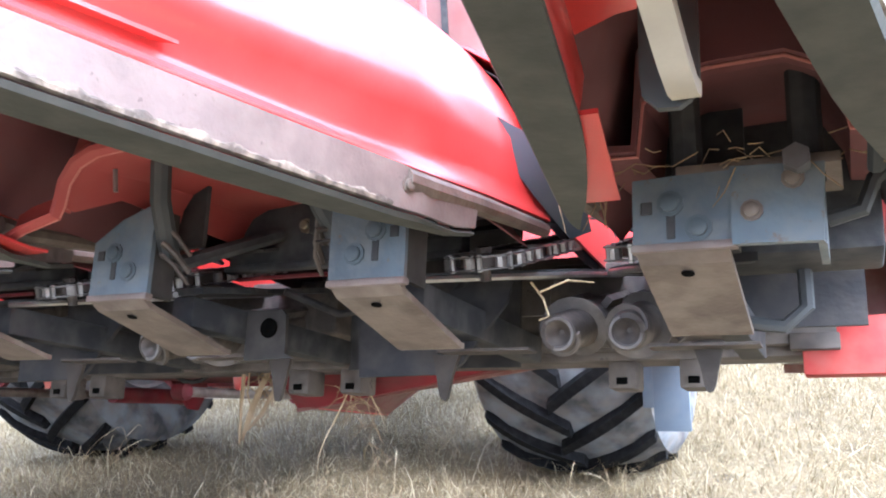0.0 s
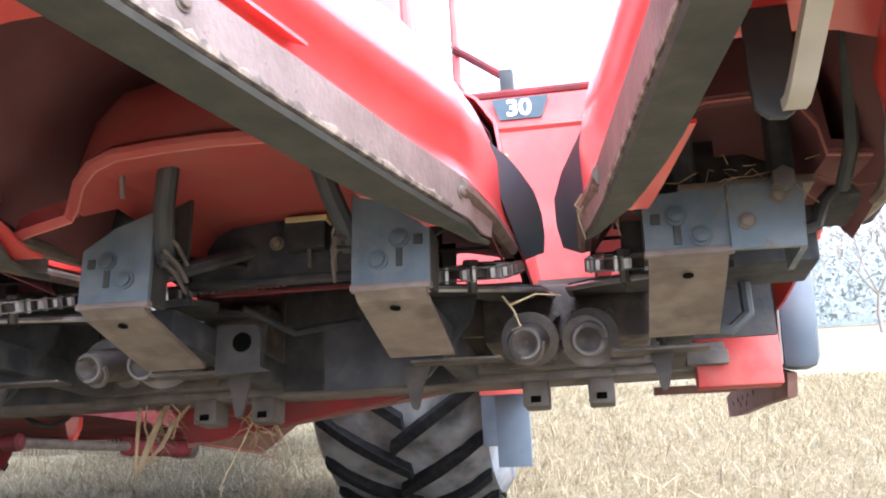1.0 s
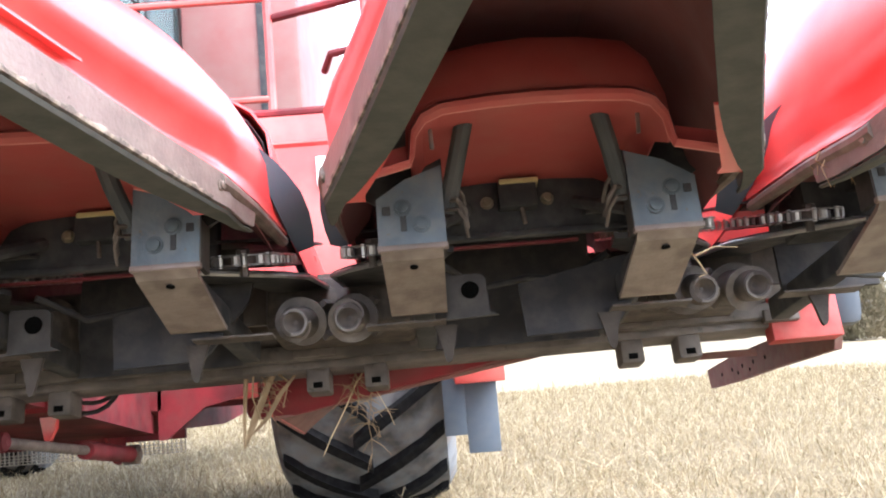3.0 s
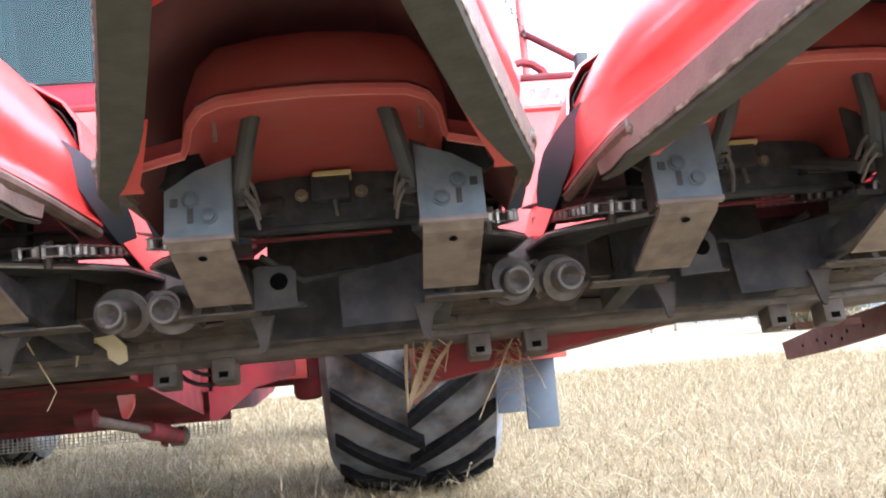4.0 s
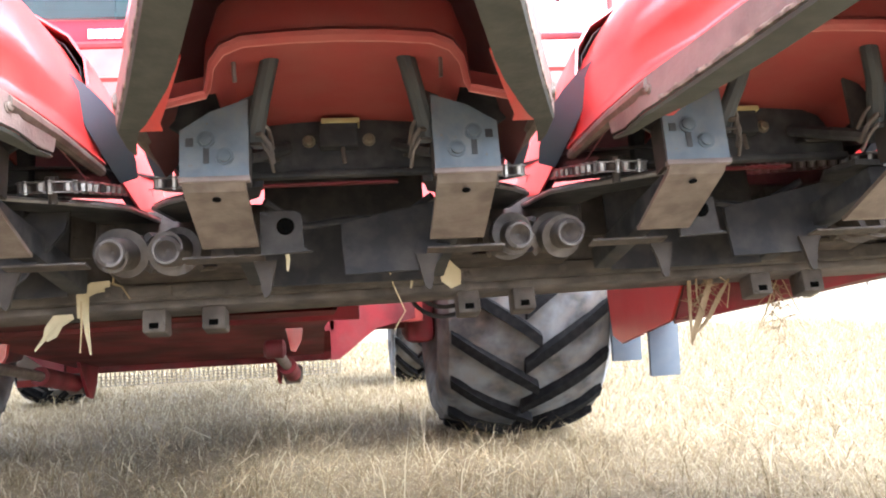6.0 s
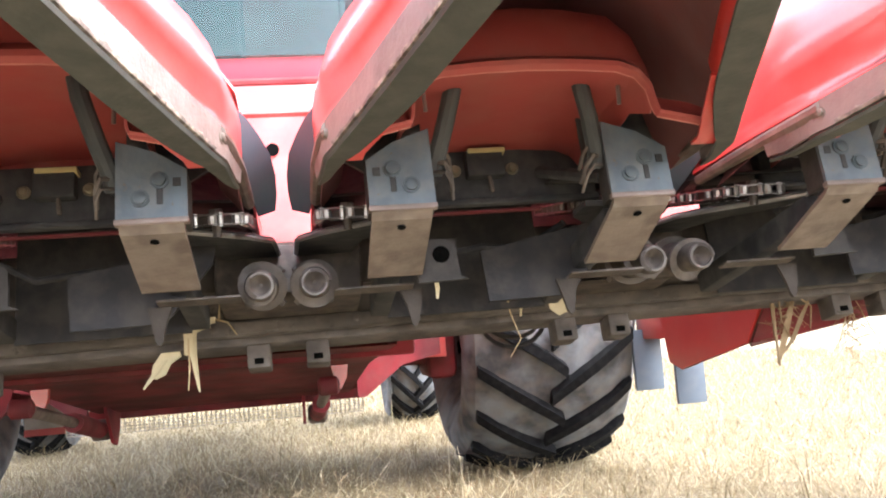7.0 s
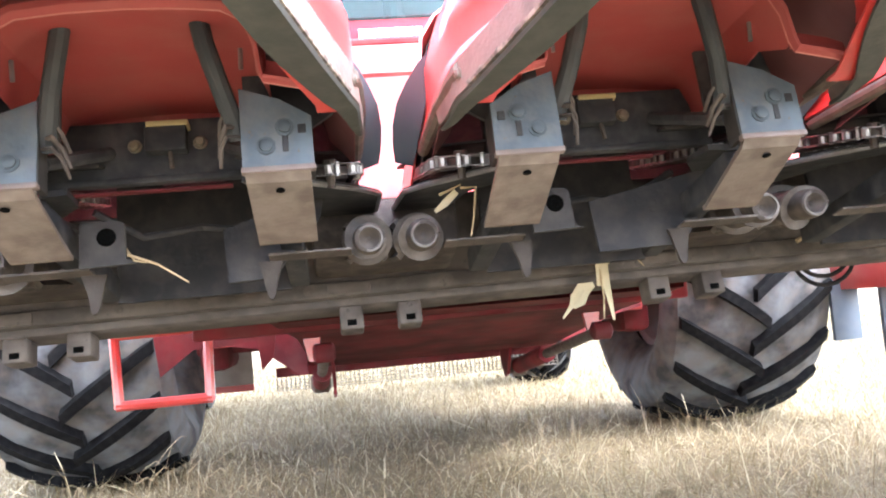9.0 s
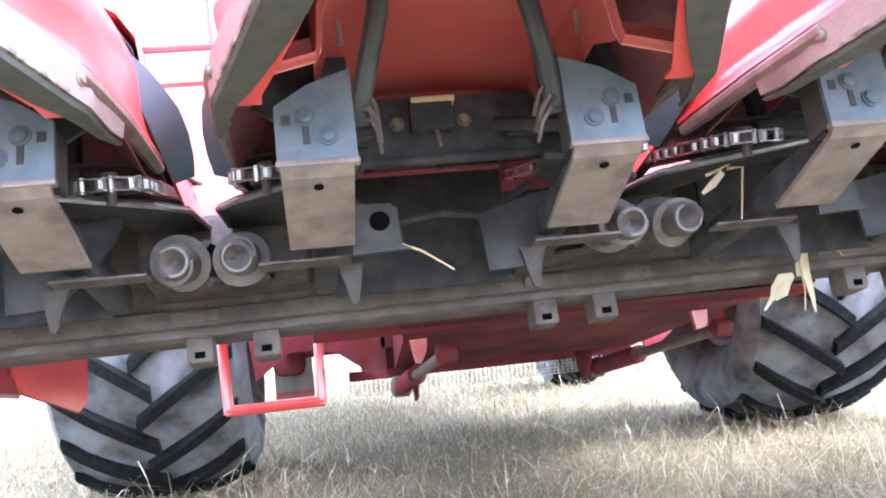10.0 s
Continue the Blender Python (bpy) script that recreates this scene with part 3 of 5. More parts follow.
def end_divider(name, m, label, side):
    """The narrower divider at the end of the header; side: which way it lies."""
    top = thing(name, m, label, "crop divider", "end dividers")

    def width(u):
        return float(np.interp(u, [-1.1, -0.58, -0.2, 0.05, 0.3], [0.015, 0.085, 0.148, 0.19, 0.2]))

    def crown(u):
        return float(np.interp(u, [-1.1, -1.0, -0.6, -0.1, 0.12, 0.22, 0.3], [0.13, 0.18, 0.285, 0.42, 0.485, 0.49, 0.475]))

    st = [-1.1, -1.06, -1.0, -0.9, -0.8, -0.7, -0.6, -0.5, -0.4, -0.3, -0.2, -0.1, 0.0, 0.1, 0.2, 0.27, 0.3]
    part("nose_shell", divider_shell(width, crown, lambda u: float(np.interp(u, [-1.1, -0.1, 0.3], [0.1, 0.1, 0.15])), st), RED, top, "glossy red moulded plastic nose", angle=75)
    rows = []
    for u, w, h, v in ((0.2, 0.18, 0.39, 0.19), (0.5, 0.185, 0.4, 0.16), (0.8, 0.185, 0.39, 0.15), (1.05, 0.18, 0.37, 0.15)):
        half = [(w, v), (w, v + 0.08), (w * 0.93, h - 0.08), (w * 0.7, h - 0.02), (w * 0.35, h)]
        rows.append([(x, u, z) for x, z in half] + [(-x, u, z) for x, z in half[::-1]])
    part("hood", sheet(bmesh.new(), rows, 0.005), RED, top, "red plastic rear hood")
    bm = bmesh.new()
    rows = [[(x * (width(u) - 0.012), u, 0.135) for x in (-1, -0.5, 0, 0.5, 1)] for u in (-1.05, -0.8, -0.55)]
    rows.append([(x * (width(-0.28) - 0.012), -0.305 + 0.045 * x * x, 0.138) for x in (-1, -0.5, 0, 0.5, 1)])
    part("floor_panel", sheet(bm, rows, 0.004), RED, top, "red floor panel cut back in an arc")
    rs = [-1.08, -0.9, -0.7, -0.5, -0.3, -0.24, -0.17, -0.12, -0.06, -0.02, 0.03]

    def bend(u):
        return float(np.interp(u, [-0.12, 0.0, 0.28], [0.052, 0.062, 0.128]))

    for s in (-1, 1):
        r = part("rail", rail(bmesh.new(), width, s, rs, lambda u: bend(u) + 0.003, 0.045, 0.004), RAIL, top, "worn grey-brown steel rail", angle=60)
        part("worn_edge", worn_edge(width, bend, s), SCRAPED, r, "pale scraped lower edge")
        part("flange", rail(bmesh.new(), lambda u: width(u) - 0.003, s, rs, lambda u: bend(u) - 0.006, 0.004, 0.042), RAIL_UNDER, r, "dark olive underside, dusty in patches")
        lower_edge(top, width, lambda u: float(np.interp(u, [-1.1, -0.1, 0.3], [0.1, 0.1, 0.15])), bend, s, s == side)
        for u in (-0.1, -0.5):
            piece("bolt", BOLT, Matrix.Translation((s * (width(u) + 0.003), u, 0.08)) @ pose(0, 0, 0, 0, 0, s * 82), r)
    # added lining, dark with the shade of this narrower hollow
    rows = []
    for u in (-0.62, -0.45, -0.3, -0.15, 0.0, 0.12, 0.25):
        w, h = width(u) - 0.049, crown(u) - 0.025
        half = [(w + 0.039, 0.102), (w + 0.004, 0.15), (w * 0.92, 0.13 + 0.34 * (h - 0.13)), (w * 0.72, 0.13 + 0.6 * (h - 0.13)), (w * 0.38, 0.13 + 0.84 * (h - 0.13))]
        rows.append([(x, u, z) for x, z in half] + [(-x, u, z) for x, z in half[::-1]])
    part("lining", sheet(bmesh.new(), rows, 0.002), RED_DARK, top, "dusty dark red lining with the hollow nose's shade in its colour")
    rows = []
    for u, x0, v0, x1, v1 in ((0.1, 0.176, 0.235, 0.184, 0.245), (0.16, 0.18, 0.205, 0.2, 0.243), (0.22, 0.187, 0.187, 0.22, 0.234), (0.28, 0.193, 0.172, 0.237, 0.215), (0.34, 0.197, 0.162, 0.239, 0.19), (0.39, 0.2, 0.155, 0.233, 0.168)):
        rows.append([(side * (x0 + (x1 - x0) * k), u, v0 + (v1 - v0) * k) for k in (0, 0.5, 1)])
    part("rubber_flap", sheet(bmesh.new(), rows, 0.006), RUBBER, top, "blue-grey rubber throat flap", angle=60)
    # inner bulkhead, its red darkened for shade, bent grey strap and hanging struts
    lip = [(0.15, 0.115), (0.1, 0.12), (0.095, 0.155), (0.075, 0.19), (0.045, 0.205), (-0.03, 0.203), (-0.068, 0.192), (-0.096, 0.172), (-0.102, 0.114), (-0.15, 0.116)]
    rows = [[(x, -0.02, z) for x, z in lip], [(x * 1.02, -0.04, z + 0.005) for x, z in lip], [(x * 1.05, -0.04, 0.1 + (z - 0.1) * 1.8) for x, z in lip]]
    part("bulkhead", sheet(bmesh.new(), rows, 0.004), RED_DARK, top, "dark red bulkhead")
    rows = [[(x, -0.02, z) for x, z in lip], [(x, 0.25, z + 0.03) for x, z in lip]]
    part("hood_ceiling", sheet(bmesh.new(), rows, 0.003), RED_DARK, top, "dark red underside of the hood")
    part("lip_bead", tube(bmesh.new(), [(x, -0.035, z) for x, z in lip], 0.0022, 6), RED_EDGE, top, "pale lip edge with its highlight put into the colour")
    path = ((-0.75, 0.125), (-0.62, 0.1), (-0.5, 0.062), (-0.4, 0.034), (-0.37, 0.029), (-0.352, 0.033))
    rows = [[(dx, u + dz * 0.25, v + dz) for dx, dz in ((-0.0095, 0.0), (0.0095, 0.0), (0.0095, 0.012), (-0.0095, 0.012))] for u, v in path]
    part("strap", sheet(bmesh.new(), rows, 0, close=True), STRAP, top, "bent pale steel strap", angle=50)
    part("hanger", plate(bmesh.new(), [(side * x, z) for x, z in ((-0.008, 0.046), (-0.002, 0.034), (0.006, 0.029), (0.02, 0.03), (0.03, 0.04), (0.032, 0.06), (0.032, 0.24), (-0.008, 0.24))], "y", -0.35, -0.343), GREY_SHIELD, top, "dark hanger plate behind the strap", smooth=False)
    hose = [(-side * 0.09, -0.28, 0.27), (-side * 0.098, -0.2, 0.2), (-side * 0.112, -0.12, 0.16), (-side * 0.122, -0.06, 0.12), (-side * 0.12, 0.0, 0.09)]
    part("hose", tube(bmesh.new(), hose, 0.0085, 8), GREY_SHIELD, top, "grey hose inside the nose")
    for x in (0.062, -0.058):
        part("strut", tube(bmesh.new(), [(side * x, 0.03, 0.09), (side * x, 0.02, 0.16), (side * x * 1.03, 0.0, 0.3)], 0.017, 8), BLACK, top, "dark hanging strut")
    return top


DIV_LABEL = "red plastic corn divider with worn steel rails, open below"
first_divider = row_divider("row_divider", H, DIV_LABEL, "row dividers", 0.036)
for k in (-3, -2, -1):
    copy_thing(first_divider, H @ Matrix.Translation((k * ROW, 0, 0)))
second_divider = row_divider("row_divider", H @ Matrix.Translation((ROW, 0, 0)), DIV_LABEL, "row dividers")
for k in (2, 3):
    copy_thing(second_divider, H @ Matrix.Translation((k * ROW, 0, 0)))
end_divider("end_divider", H @ Matrix.Translation((4 * ROW - 0.13, 0, 0)), "narrow red end divider with a bent steel strap beneath", -1)
end_divider("end_divider", H @ Matrix.Translation((-4 * ROW + 0.13, 0, 0)), "narrow red end divider at the far end", 1)


# ---- row units ----


def bracket(parent, x0, x1, inner, outline):
    """A grey-blue face plate with its side return, bolts and slots; inner: the edge that carries the return."""
    b = part("bracket", plate(bmesh.new(), outline, "y", 0.0, 0.008), STEEL_BLUE, parent, "grey-blue painted steel face plate", smooth=False)
    s = 1 if inner > (x0 + x1) / 2 else -1
    zs = [z for x, z in outline if abs(x - inner) < 0.012]
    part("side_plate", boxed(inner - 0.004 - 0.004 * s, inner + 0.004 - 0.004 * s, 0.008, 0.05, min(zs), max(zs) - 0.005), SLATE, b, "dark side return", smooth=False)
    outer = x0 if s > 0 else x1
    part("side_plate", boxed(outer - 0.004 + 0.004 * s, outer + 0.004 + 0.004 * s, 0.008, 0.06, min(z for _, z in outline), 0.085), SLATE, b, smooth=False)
    part("edge", boxed(x0 - 0.002, x1 + 0.002, -0.003, 0.012, min(z for _, z in outline) - 0.006, min(z for _, z in outline) + 0.003, bevel=0.002), RAIL, b, "scoured lower edge")
    return b


def bracket_marks(b, cx, s):
    """Bolt heads and dark slots on a face plate; s mirrors them."""
    piece("bolt", BOLT_BLUE, Matrix.Translation((cx + s * 0.016, -0.001, 0.043)), b)
    piece("bolt", BOLT_BLUE, Matrix.Translation((cx - s * 0.012, -0.001, 0.071)), b)
    part("slot", boxed(cx - s * 0.012 - 0.0045, cx - s * 0.012 + 0.0045, -0.0015, 0.004, 0.033, 0.061, bevel=0.001), BLACK, b, "dark slot", smooth=False)
    part("slot", boxed(cx - s * 0.037 - 0.006, cx - s * 0.037 + 0.006, -0.0015, 0.004, 0.061, 0.075, bevel=0.001), BLACK, b, "dark slot", smooth=False)


def skid(parent, x0, x1, lift=0.0):
    bm = bmesh.new()
    rows = [[(x, u, v + lift) for x in (x0, x1)] for u, v in ((0.004, -0.002), (0.02, -0.012), (0.19, -0.046 - 0.5 * lift), (0.2, -0.046 - 0.5 * lift))]
    sheet(bm, rows, 0.008)
    s = part("skid", bm, SKID, parent, "scoured brown steel skid strap", smooth=False)
    piece("bolt", HOLE, Matrix.Translation(((x0 + x1) / 2, 0.035, -0.0222 + lift)) @ pose(0, 0, 0, 78, 0, 0), s)
    return s


bmh = bmesh.new()
spin(bmh, [(0, 0.007), (-0.001, 0.007)], (0, 0, 0), "y", 10)
HOLE = data_of("hole", bmh, VOID)


def link_data():
    """One link of a gathering chain: two side plates and a roller."""
    bm = bmesh.new()
    o = [(-0.0075, -0.018), (-0.0045, -0.0225), (0.0045, -0.0225), (0.0075, -0.018), (0.0055, 0.0), (0.0075, 0.018), (0.0045, 0.0225), (-0.0045, 0.0225), (-0.0075, 0.018), (-0.0055, 0.0)]
    for z in (-0.0095, 0.0075):
        plate(bm, o, "z", z, z + 0.002)
    n = len(bm.faces)
    spin(bm, [(-0.0115, 0.004), (0.0115, 0.004)], (0, 0.017, 0), "z", 6)
    spin(bm, [(-0.0068, 0.0078), (0.0068, 0.0078)], (0, -0.012, 0), "z", 8)
    bm.faces.ensure_lookup_table()
    for f in bm.faces[n:]:
        f.material_index = 1
    me = data_of("link", bm, CHAIN, angle=40)
    me.materials.append(BRIGHT)
    return me


def lug_data():
    bm = bmesh.new()
    box(bm, -0.0075, 0.0075, -0.0215, 0.0215, -0.011, -0.008)
    box(bm, -0.0075, 0.0075, -0.0215, 0.0215, 0.008, 0.011)
    box(bm, 0.006, 0.046, -0.011, 0.011, 0.0095, 0.0125)
    box(bm, 0.041, 0.046, -0.011, 0.011, -0.006, 0.0125)
    return data_of("lug_link", bm, CHAIN, angle=40)


LINK, LUGLINK = link_data(), lug_data()


def loop_points(s, step=0.041):
    """Places and headings of the links round a gathering chain's loop; s: its side of the row."""
    u0, u1, r, xc, z = 0.19, 0.72, 0.048, 0.112, 0.073
    straight = u1 - u0
    total = 2 * straight + 2 * math.pi * r
    n = int(total / step)
    out = []
    for i in range(n):
        d = total * i / n
        if d < straight:
            x, u, a = -r, u1 - d, 180
        elif d < straight + math.pi * r:
            q = (d - straight) / r
            x, u, a = -r * math.cos(q), u0 - r * math.sin(q), 180 + math.degrees(q)
        elif d < 2 * straight + math.pi * r:
            x, u, a = r, u0 + d - straight - math.pi * r, 0
        else:
            q = (d - 2 * straight - math.pi * r) / r
            x, u, a = r * math.cos(q), u1 + r * math.sin(q), math.degrees(q)
        out.append((s * (xc + x), u, z, s * a))
    return out


def row_unit(name, m, label, last=False, narrow=False):
    """One row: face plates, skids, deck plates, chains, rolls and gear case. x = 0 lies in the row."""
    top = thing(name, m, label, "row unit", "row units")
    half = ROW / 2

    def rise(u, v, a):
        return Matrix.Translation((0, u, v)) @ pose(0, 0, 0, a, 0, 0) @ Matrix.Translation((0, -u, -v))

    rise_chain, rise_deck, rise_roll = rise(0.19, 0.085, 18), rise(0.19, 0.05, 12), rise(0.335, -0.006, 15)
    # face plates: the left one hangs under the divider on the left, so it is that divider's right plate
    for s in (-1, 1):
        a, b = s * (half - 0.246), s * (half - 0.1425)
        x0, x1 = min(a, b), max(a, b)
        o = [(a, 0.009), (b, 0.009), (b, 0.138), (s * (half - 0.2), 0.118), (a, 0.088)]
        low = 0.026 if last and s > 0 else 0.009
        if last and s > 0:
            o = [(a, low), (b, low), (b, 0.104), (a, 0.1)]
        br = bracket(top, x0, x1, b, o)
        bracket_marks(br, (x0 + x1) / 2, s)
        part("upright", plate(bmesh.new(), [(s * (half - d), z) for d, z in ((0.14, 0.1), (0.225, 0.1), (0.285, 0.14), (0.285, 0.21), (0.14, 0.21))], "y", 0.1, 0.108), BLACK, top, "black upright behind the face plate", smooth=False)
        skid(top, x0 + 0.003, x1 - 0.006, low)
        # deck plate, flared at its front
        bm = bmesh.new()
        plate(bm, [(s * 0.25, 0.1), (s * 0.175, 0.13), (s * 0.06, 0.28), (s * 0.022, 0.36), (s * 0.018, 0.84), (s * 0.13, 0.84), (s * 0.15, 0.4), (s * 0.23, 0.24)], "z", 0.048, 0.058)
        d = part("deck_plate", bm, BLACK, top, "dark steel deck plate", smooth=False)
        d.matrix_basis = rise_deck
        part("edge", tube(bmesh.new(), [(s * 0.177, 0.126, 0.05), (s * 0.062, 0.277, 0.05), (s * 0.022, 0.357, 0.05), (s * 0.018, 0.6, 0.05)], 0.005, 6), BRIGHT, d, "bright scoured edge")
        # chain
        chain = part("gathering_chain", spin(bmesh.new(), [(0.067, 0.012), (0.067, 0.034), (0.079, 0.034), (0.079, 0.012)], (s * 0.112, 0.19, 0), "z", 14), DARK, top, "greasy steel gathering chain on its idler")
        chain.matrix_basis = rise_chain
        for i, (x, u, z, a) in enumerate(loop_points(s)):
            lug = i % 7 == 3
            piece("lug_link" if lug else "link", LUGLINK if lug else LINK, Matrix.Translation((x, u, z)) @ pose(0, 0, 0, 0, 0, a) @ Matrix.Diagonal((1 if s < 0 else -1, 1, 1, 1)), chain)
        part("idler_bolt", spin(bmesh.new(), [(0.045, 0.008), (0.084, 0.008), (0.085, 0.012), (0.092, 0.012), (0.094, 0.008)], (s * 0.112, 0.19, 0), "z", 8), DARK, top, "idler bolt").matrix_basis = rise_chain
        part("chain_guide", boxed(s * 0.112 - 0.03, s * 0.112 + 0.03, 0.26, 0.74, 0.062, 0.084, bevel=0.004), DARK, top).matrix_basis = rise_chain
        # added plate that puts the dark above the chain in as black
        cv = part("chain_cover", plate(bmesh.new(), [(s * 0.055, 0.3), (s * 0.2, 0.2), (s * 0.27, 0.22), (s * 0.27, 0.86), (s * 0.055, 0.86)], "z", 0.108, 0.113), GREASE_SHADE, top, "black plate standing for the shade above the chain", smooth=False)
        cv.matrix_basis = rise_chain
        # stalk roll with a spiral nose
        bm = bmesh.new()
        spin(bm, [(0.35, 0.004), (0.338, 0.012), (0.33, 0.02), (0.333, 0.027), (0.35, 0.03), (0.4, 0.03), (0.47, 0.036), (0.82, 0.04)], (s * 0.05, 0, -0.006), "y", 16)
        roll = part("stalk_roll", bm, DARK, top, "dark steel stalk roll with a scoured spiral nose")
        roll.matrix_basis = rise_roll
        bm = bmesh.new()
        rows = []
        for i in range(41):
            a = s * i / 40 * 2 * math.pi * 1.6
            r0 = 0.024 + 0.006 * min(1, i / 24)
            r1 = 0.03 + 0.018 * min(1, i / 16)
            rows.append([(s * 0.05 + r * math.cos(a), 0.335 + 0.16 * i / 40, -0.006 + r * math.sin(a)) for r in (r0, r1)])
        part("flighting", sheet(bm, rows, 0.008), ROLL_DIRT, roll, "dirty spiral flighting", angle=60)
        ring = [[(s * 0.05 + (0.0225 + 0.004 * math.cos(q)) * math.cos(p), 0.331 + 0.006 * math.sin(q), -0.006 + (0.0225 + 0.004 * math.cos(q)) * math.sin(p)) for q in (0, 1.05, 2.1, 3.14, 4.19, 5.24)]
                for p in [4.3 * k / 20 + s * 1.9 for k in range(21)]]
        part("nose_ring", sheet(bmesh.new(), ring, 0, close=True), ROLL, roll, "bright scoured nose", angle=60)
        bm = bmesh.new()
        for k in range(4):
            box(bm, -0.006, 0.006, 0.5, 0.82, 0.034, 0.054, Matrix.Translation((s * 0.05, 0, -0.006)) @ pose(0, 0, 0, 0, k * 90 + 45, 0))
        part("blade", bm, DARK, roll, smooth=False)
        # arm that carries the roll's nose, with a pointed tang
        part("arm", boxed(min(s * 0.085, s * 0.23), max(s * 0.085, s * 0.23), 0.3, 0.34, -0.034, -0.03), DARK, top, "thin steel support arm")
        tx, tz = (0.155, 0.0) if last and s > 0 else (0.225, -0.012)
        part("tang", plate(bmesh.new(), [(s * (tx + d), tz + z) for d, z in ((-0.018, -0.022), (0.026, -0.022), (0.019, -0.052), (0.013, -0.082), (0.009, -0.09), (0.003, -0.092), (-0.001, -0.086), (-0.007, -0.055))], "y", 0.334, 0.342), SKID_DARK, top, "pointed brown steel tang", smooth=False)
        part("side_beam", boxed(s * 0.19 - 0.02, s * 0.19 + 0.02, 0.13, 0.62, -0.012, 0.035, bevel=0.004), BLACK, top, "black row frame beam")
    # plate with a hole on the right, dark shield on the left, as seen under each divider
    if not last:
        bm = bmesh.new()
        plate(bm, [(half - 0.15, 0.03), (half - 0.085, 0.028), (half - 0.077, 0.02), (half - 0.075, -0.04), (half - 0.06, -0.047), (half - 0.15, -0.05)], "y", 0.235, 0.243)
        t = part("tab", bm, SLATE, top, "dark plate with a round hole", smooth=False)
        piece("hole", HOLE_BIG, Matrix.Translation((half - 0.106, 0.2335, 0.0)), t)
    bm = bmesh.new()
    e = 0.07 if narrow else -0.01
    plate(bm, [(-half + e, 0.035), (-half + 0.255, 0.09), (-half + 0.245, 0.045), (-half + 0.205, -0.005), (-half + 0.175 - 0.1 * max(e, 0), -0.045), (-half + 0.155 - 0.1 * max(e, 0), -0.062), (-half + e + 0.006, -0.065)], "y", 0.345, 0.353)
    part("side_shield", bm, GREASE_SHADE, top, "dark grimy side shield", smooth=False)
    # gear case at the rear of the rolls
    bm = boxed(-0.16, 0.16, 0.62, 0.84, 0.055, 0.17, bevel=0.015)
    part("gear_case", bm, DARK, top, "grimy dark gear case")
    part("cross_panel", boxed(-half + 0.02, half - 0.02, 0.7, 0.71, 0.09, 0.2), TOOLBAR, top, "grimy brown cross panel", smooth=False)
    return top


bmh = bmesh.new()
spin(bmh, [(0, 0.016), (-0.001, 0.016)], (0, 0, 0), "y", 14)
HOLE_BIG = data_of("hole", bmh, VOID)

UNIT_LABEL = "corn head row unit with steel brackets, chains and stalk rolls"
row_unit("row_unit", H @ Matrix.Translation((3.5 * ROW, 0, 0)), "end row unit with short bolted bracket, chains and stalk rolls", True)
first_unit = row_unit("row_unit", H @ Matrix.Translation((2.5 * ROW, 0, 0)), UNIT_LABEL)
for k in (2, 3):
    copy_thing(first_unit, H @ Matrix.Translation(((3.5 - k) * ROW, 0, 0)))
other_unit = row_unit("row_unit", H @ Matrix.Translation((-0.5 * ROW, 0, 0)), UNIT_LABEL, narrow=True)
for k in range(5, 8):
    copy_thing(other_unit, H @ Matrix.Translation(((3.5 - k) * ROW, 0, 0)))


def cross_box(m):
    """The black box between the face plates under a divider."""
    top = thing("support_box", m, "black steel box with bolts and a yellowed label under a divider", "support box", "support boxes")
    b = part("box", boxed(-0.21, 0.21, 0.25, 0.285, 0.105, 0.215, bevel=0.006), BLACK, top)
    part("ledge", boxed(-0.21, 0.21, 0.24, 0.26, 0.095, 0.107, bevel=0.003), BLACK, top, "black lower ledge")
    part("latch", boxed(-0.04, 0.03, 0.222, 0.25, 0.145, 0.195, bevel=0.004), BLACK, b, "black latch block")
    part("label_plate", boxed(-0.036, 0.034, 0.218, 0.25, 0.189, 0.198, bevel=0.001), YELLOW, b, "yellowed label")
    part("pin", tube(bmesh.new(), [(0.0, 0.232, 0.16), (0.004, 0.232, 0.115)], 0.004, 6), LEDGE, b)
    for x in (-0.06, 0.05):
        piece("bolt", BOLT_DARK, Matrix.Translation((x, 0.249, 0.165)), b)
    for s in (-1, 1):
        part("brace", tube(bmesh.new(), [(s * 0.15, 0.05, 0.06), (s * 0.1, 0.235, 0.15)], 0.012, 8), BLACK, top, "black diagonal brace")
    part("red_strip", boxed(-0.2, 0.1, 0.262, 0.272, 0.0865, 0.091), RED_DULL, top, "red strip under the box", smooth=False)
    # added panel: the deep shade behind the box as a black sheet
    part("inner_panel", plate(bmesh.new(), [(-0.175, -0.02), (0.175, -0.02), (0.175, 0.26), (0.05, 0.26), (0.05, 0.225), (-0.08, 0.225), (-0.08, 0.26), (-0.175, 0.26)], "y", 0.6, 0.61), GREASE_SHADE, top, "black panel standing for the shade behind the box", smooth=False)
    part("hose", tube(bmesh.new(), [(-0.15, 0.33, 0.08), (-0.08, 0.4, 0.05), (0.02, 0.44, 0.075), (0.1, 0.43, 0.06), (0.17, 0.36, 0.09)], 0.007, 8), GREASE_SHADE, top, "black hydraulic hose")
    return top


first_box = cross_box(H)
for k in (-3, -2, -1, 1, 2, 3):
    copy_thing(first_box, H @ Matrix.Translation((k * ROW, 0, 0)))


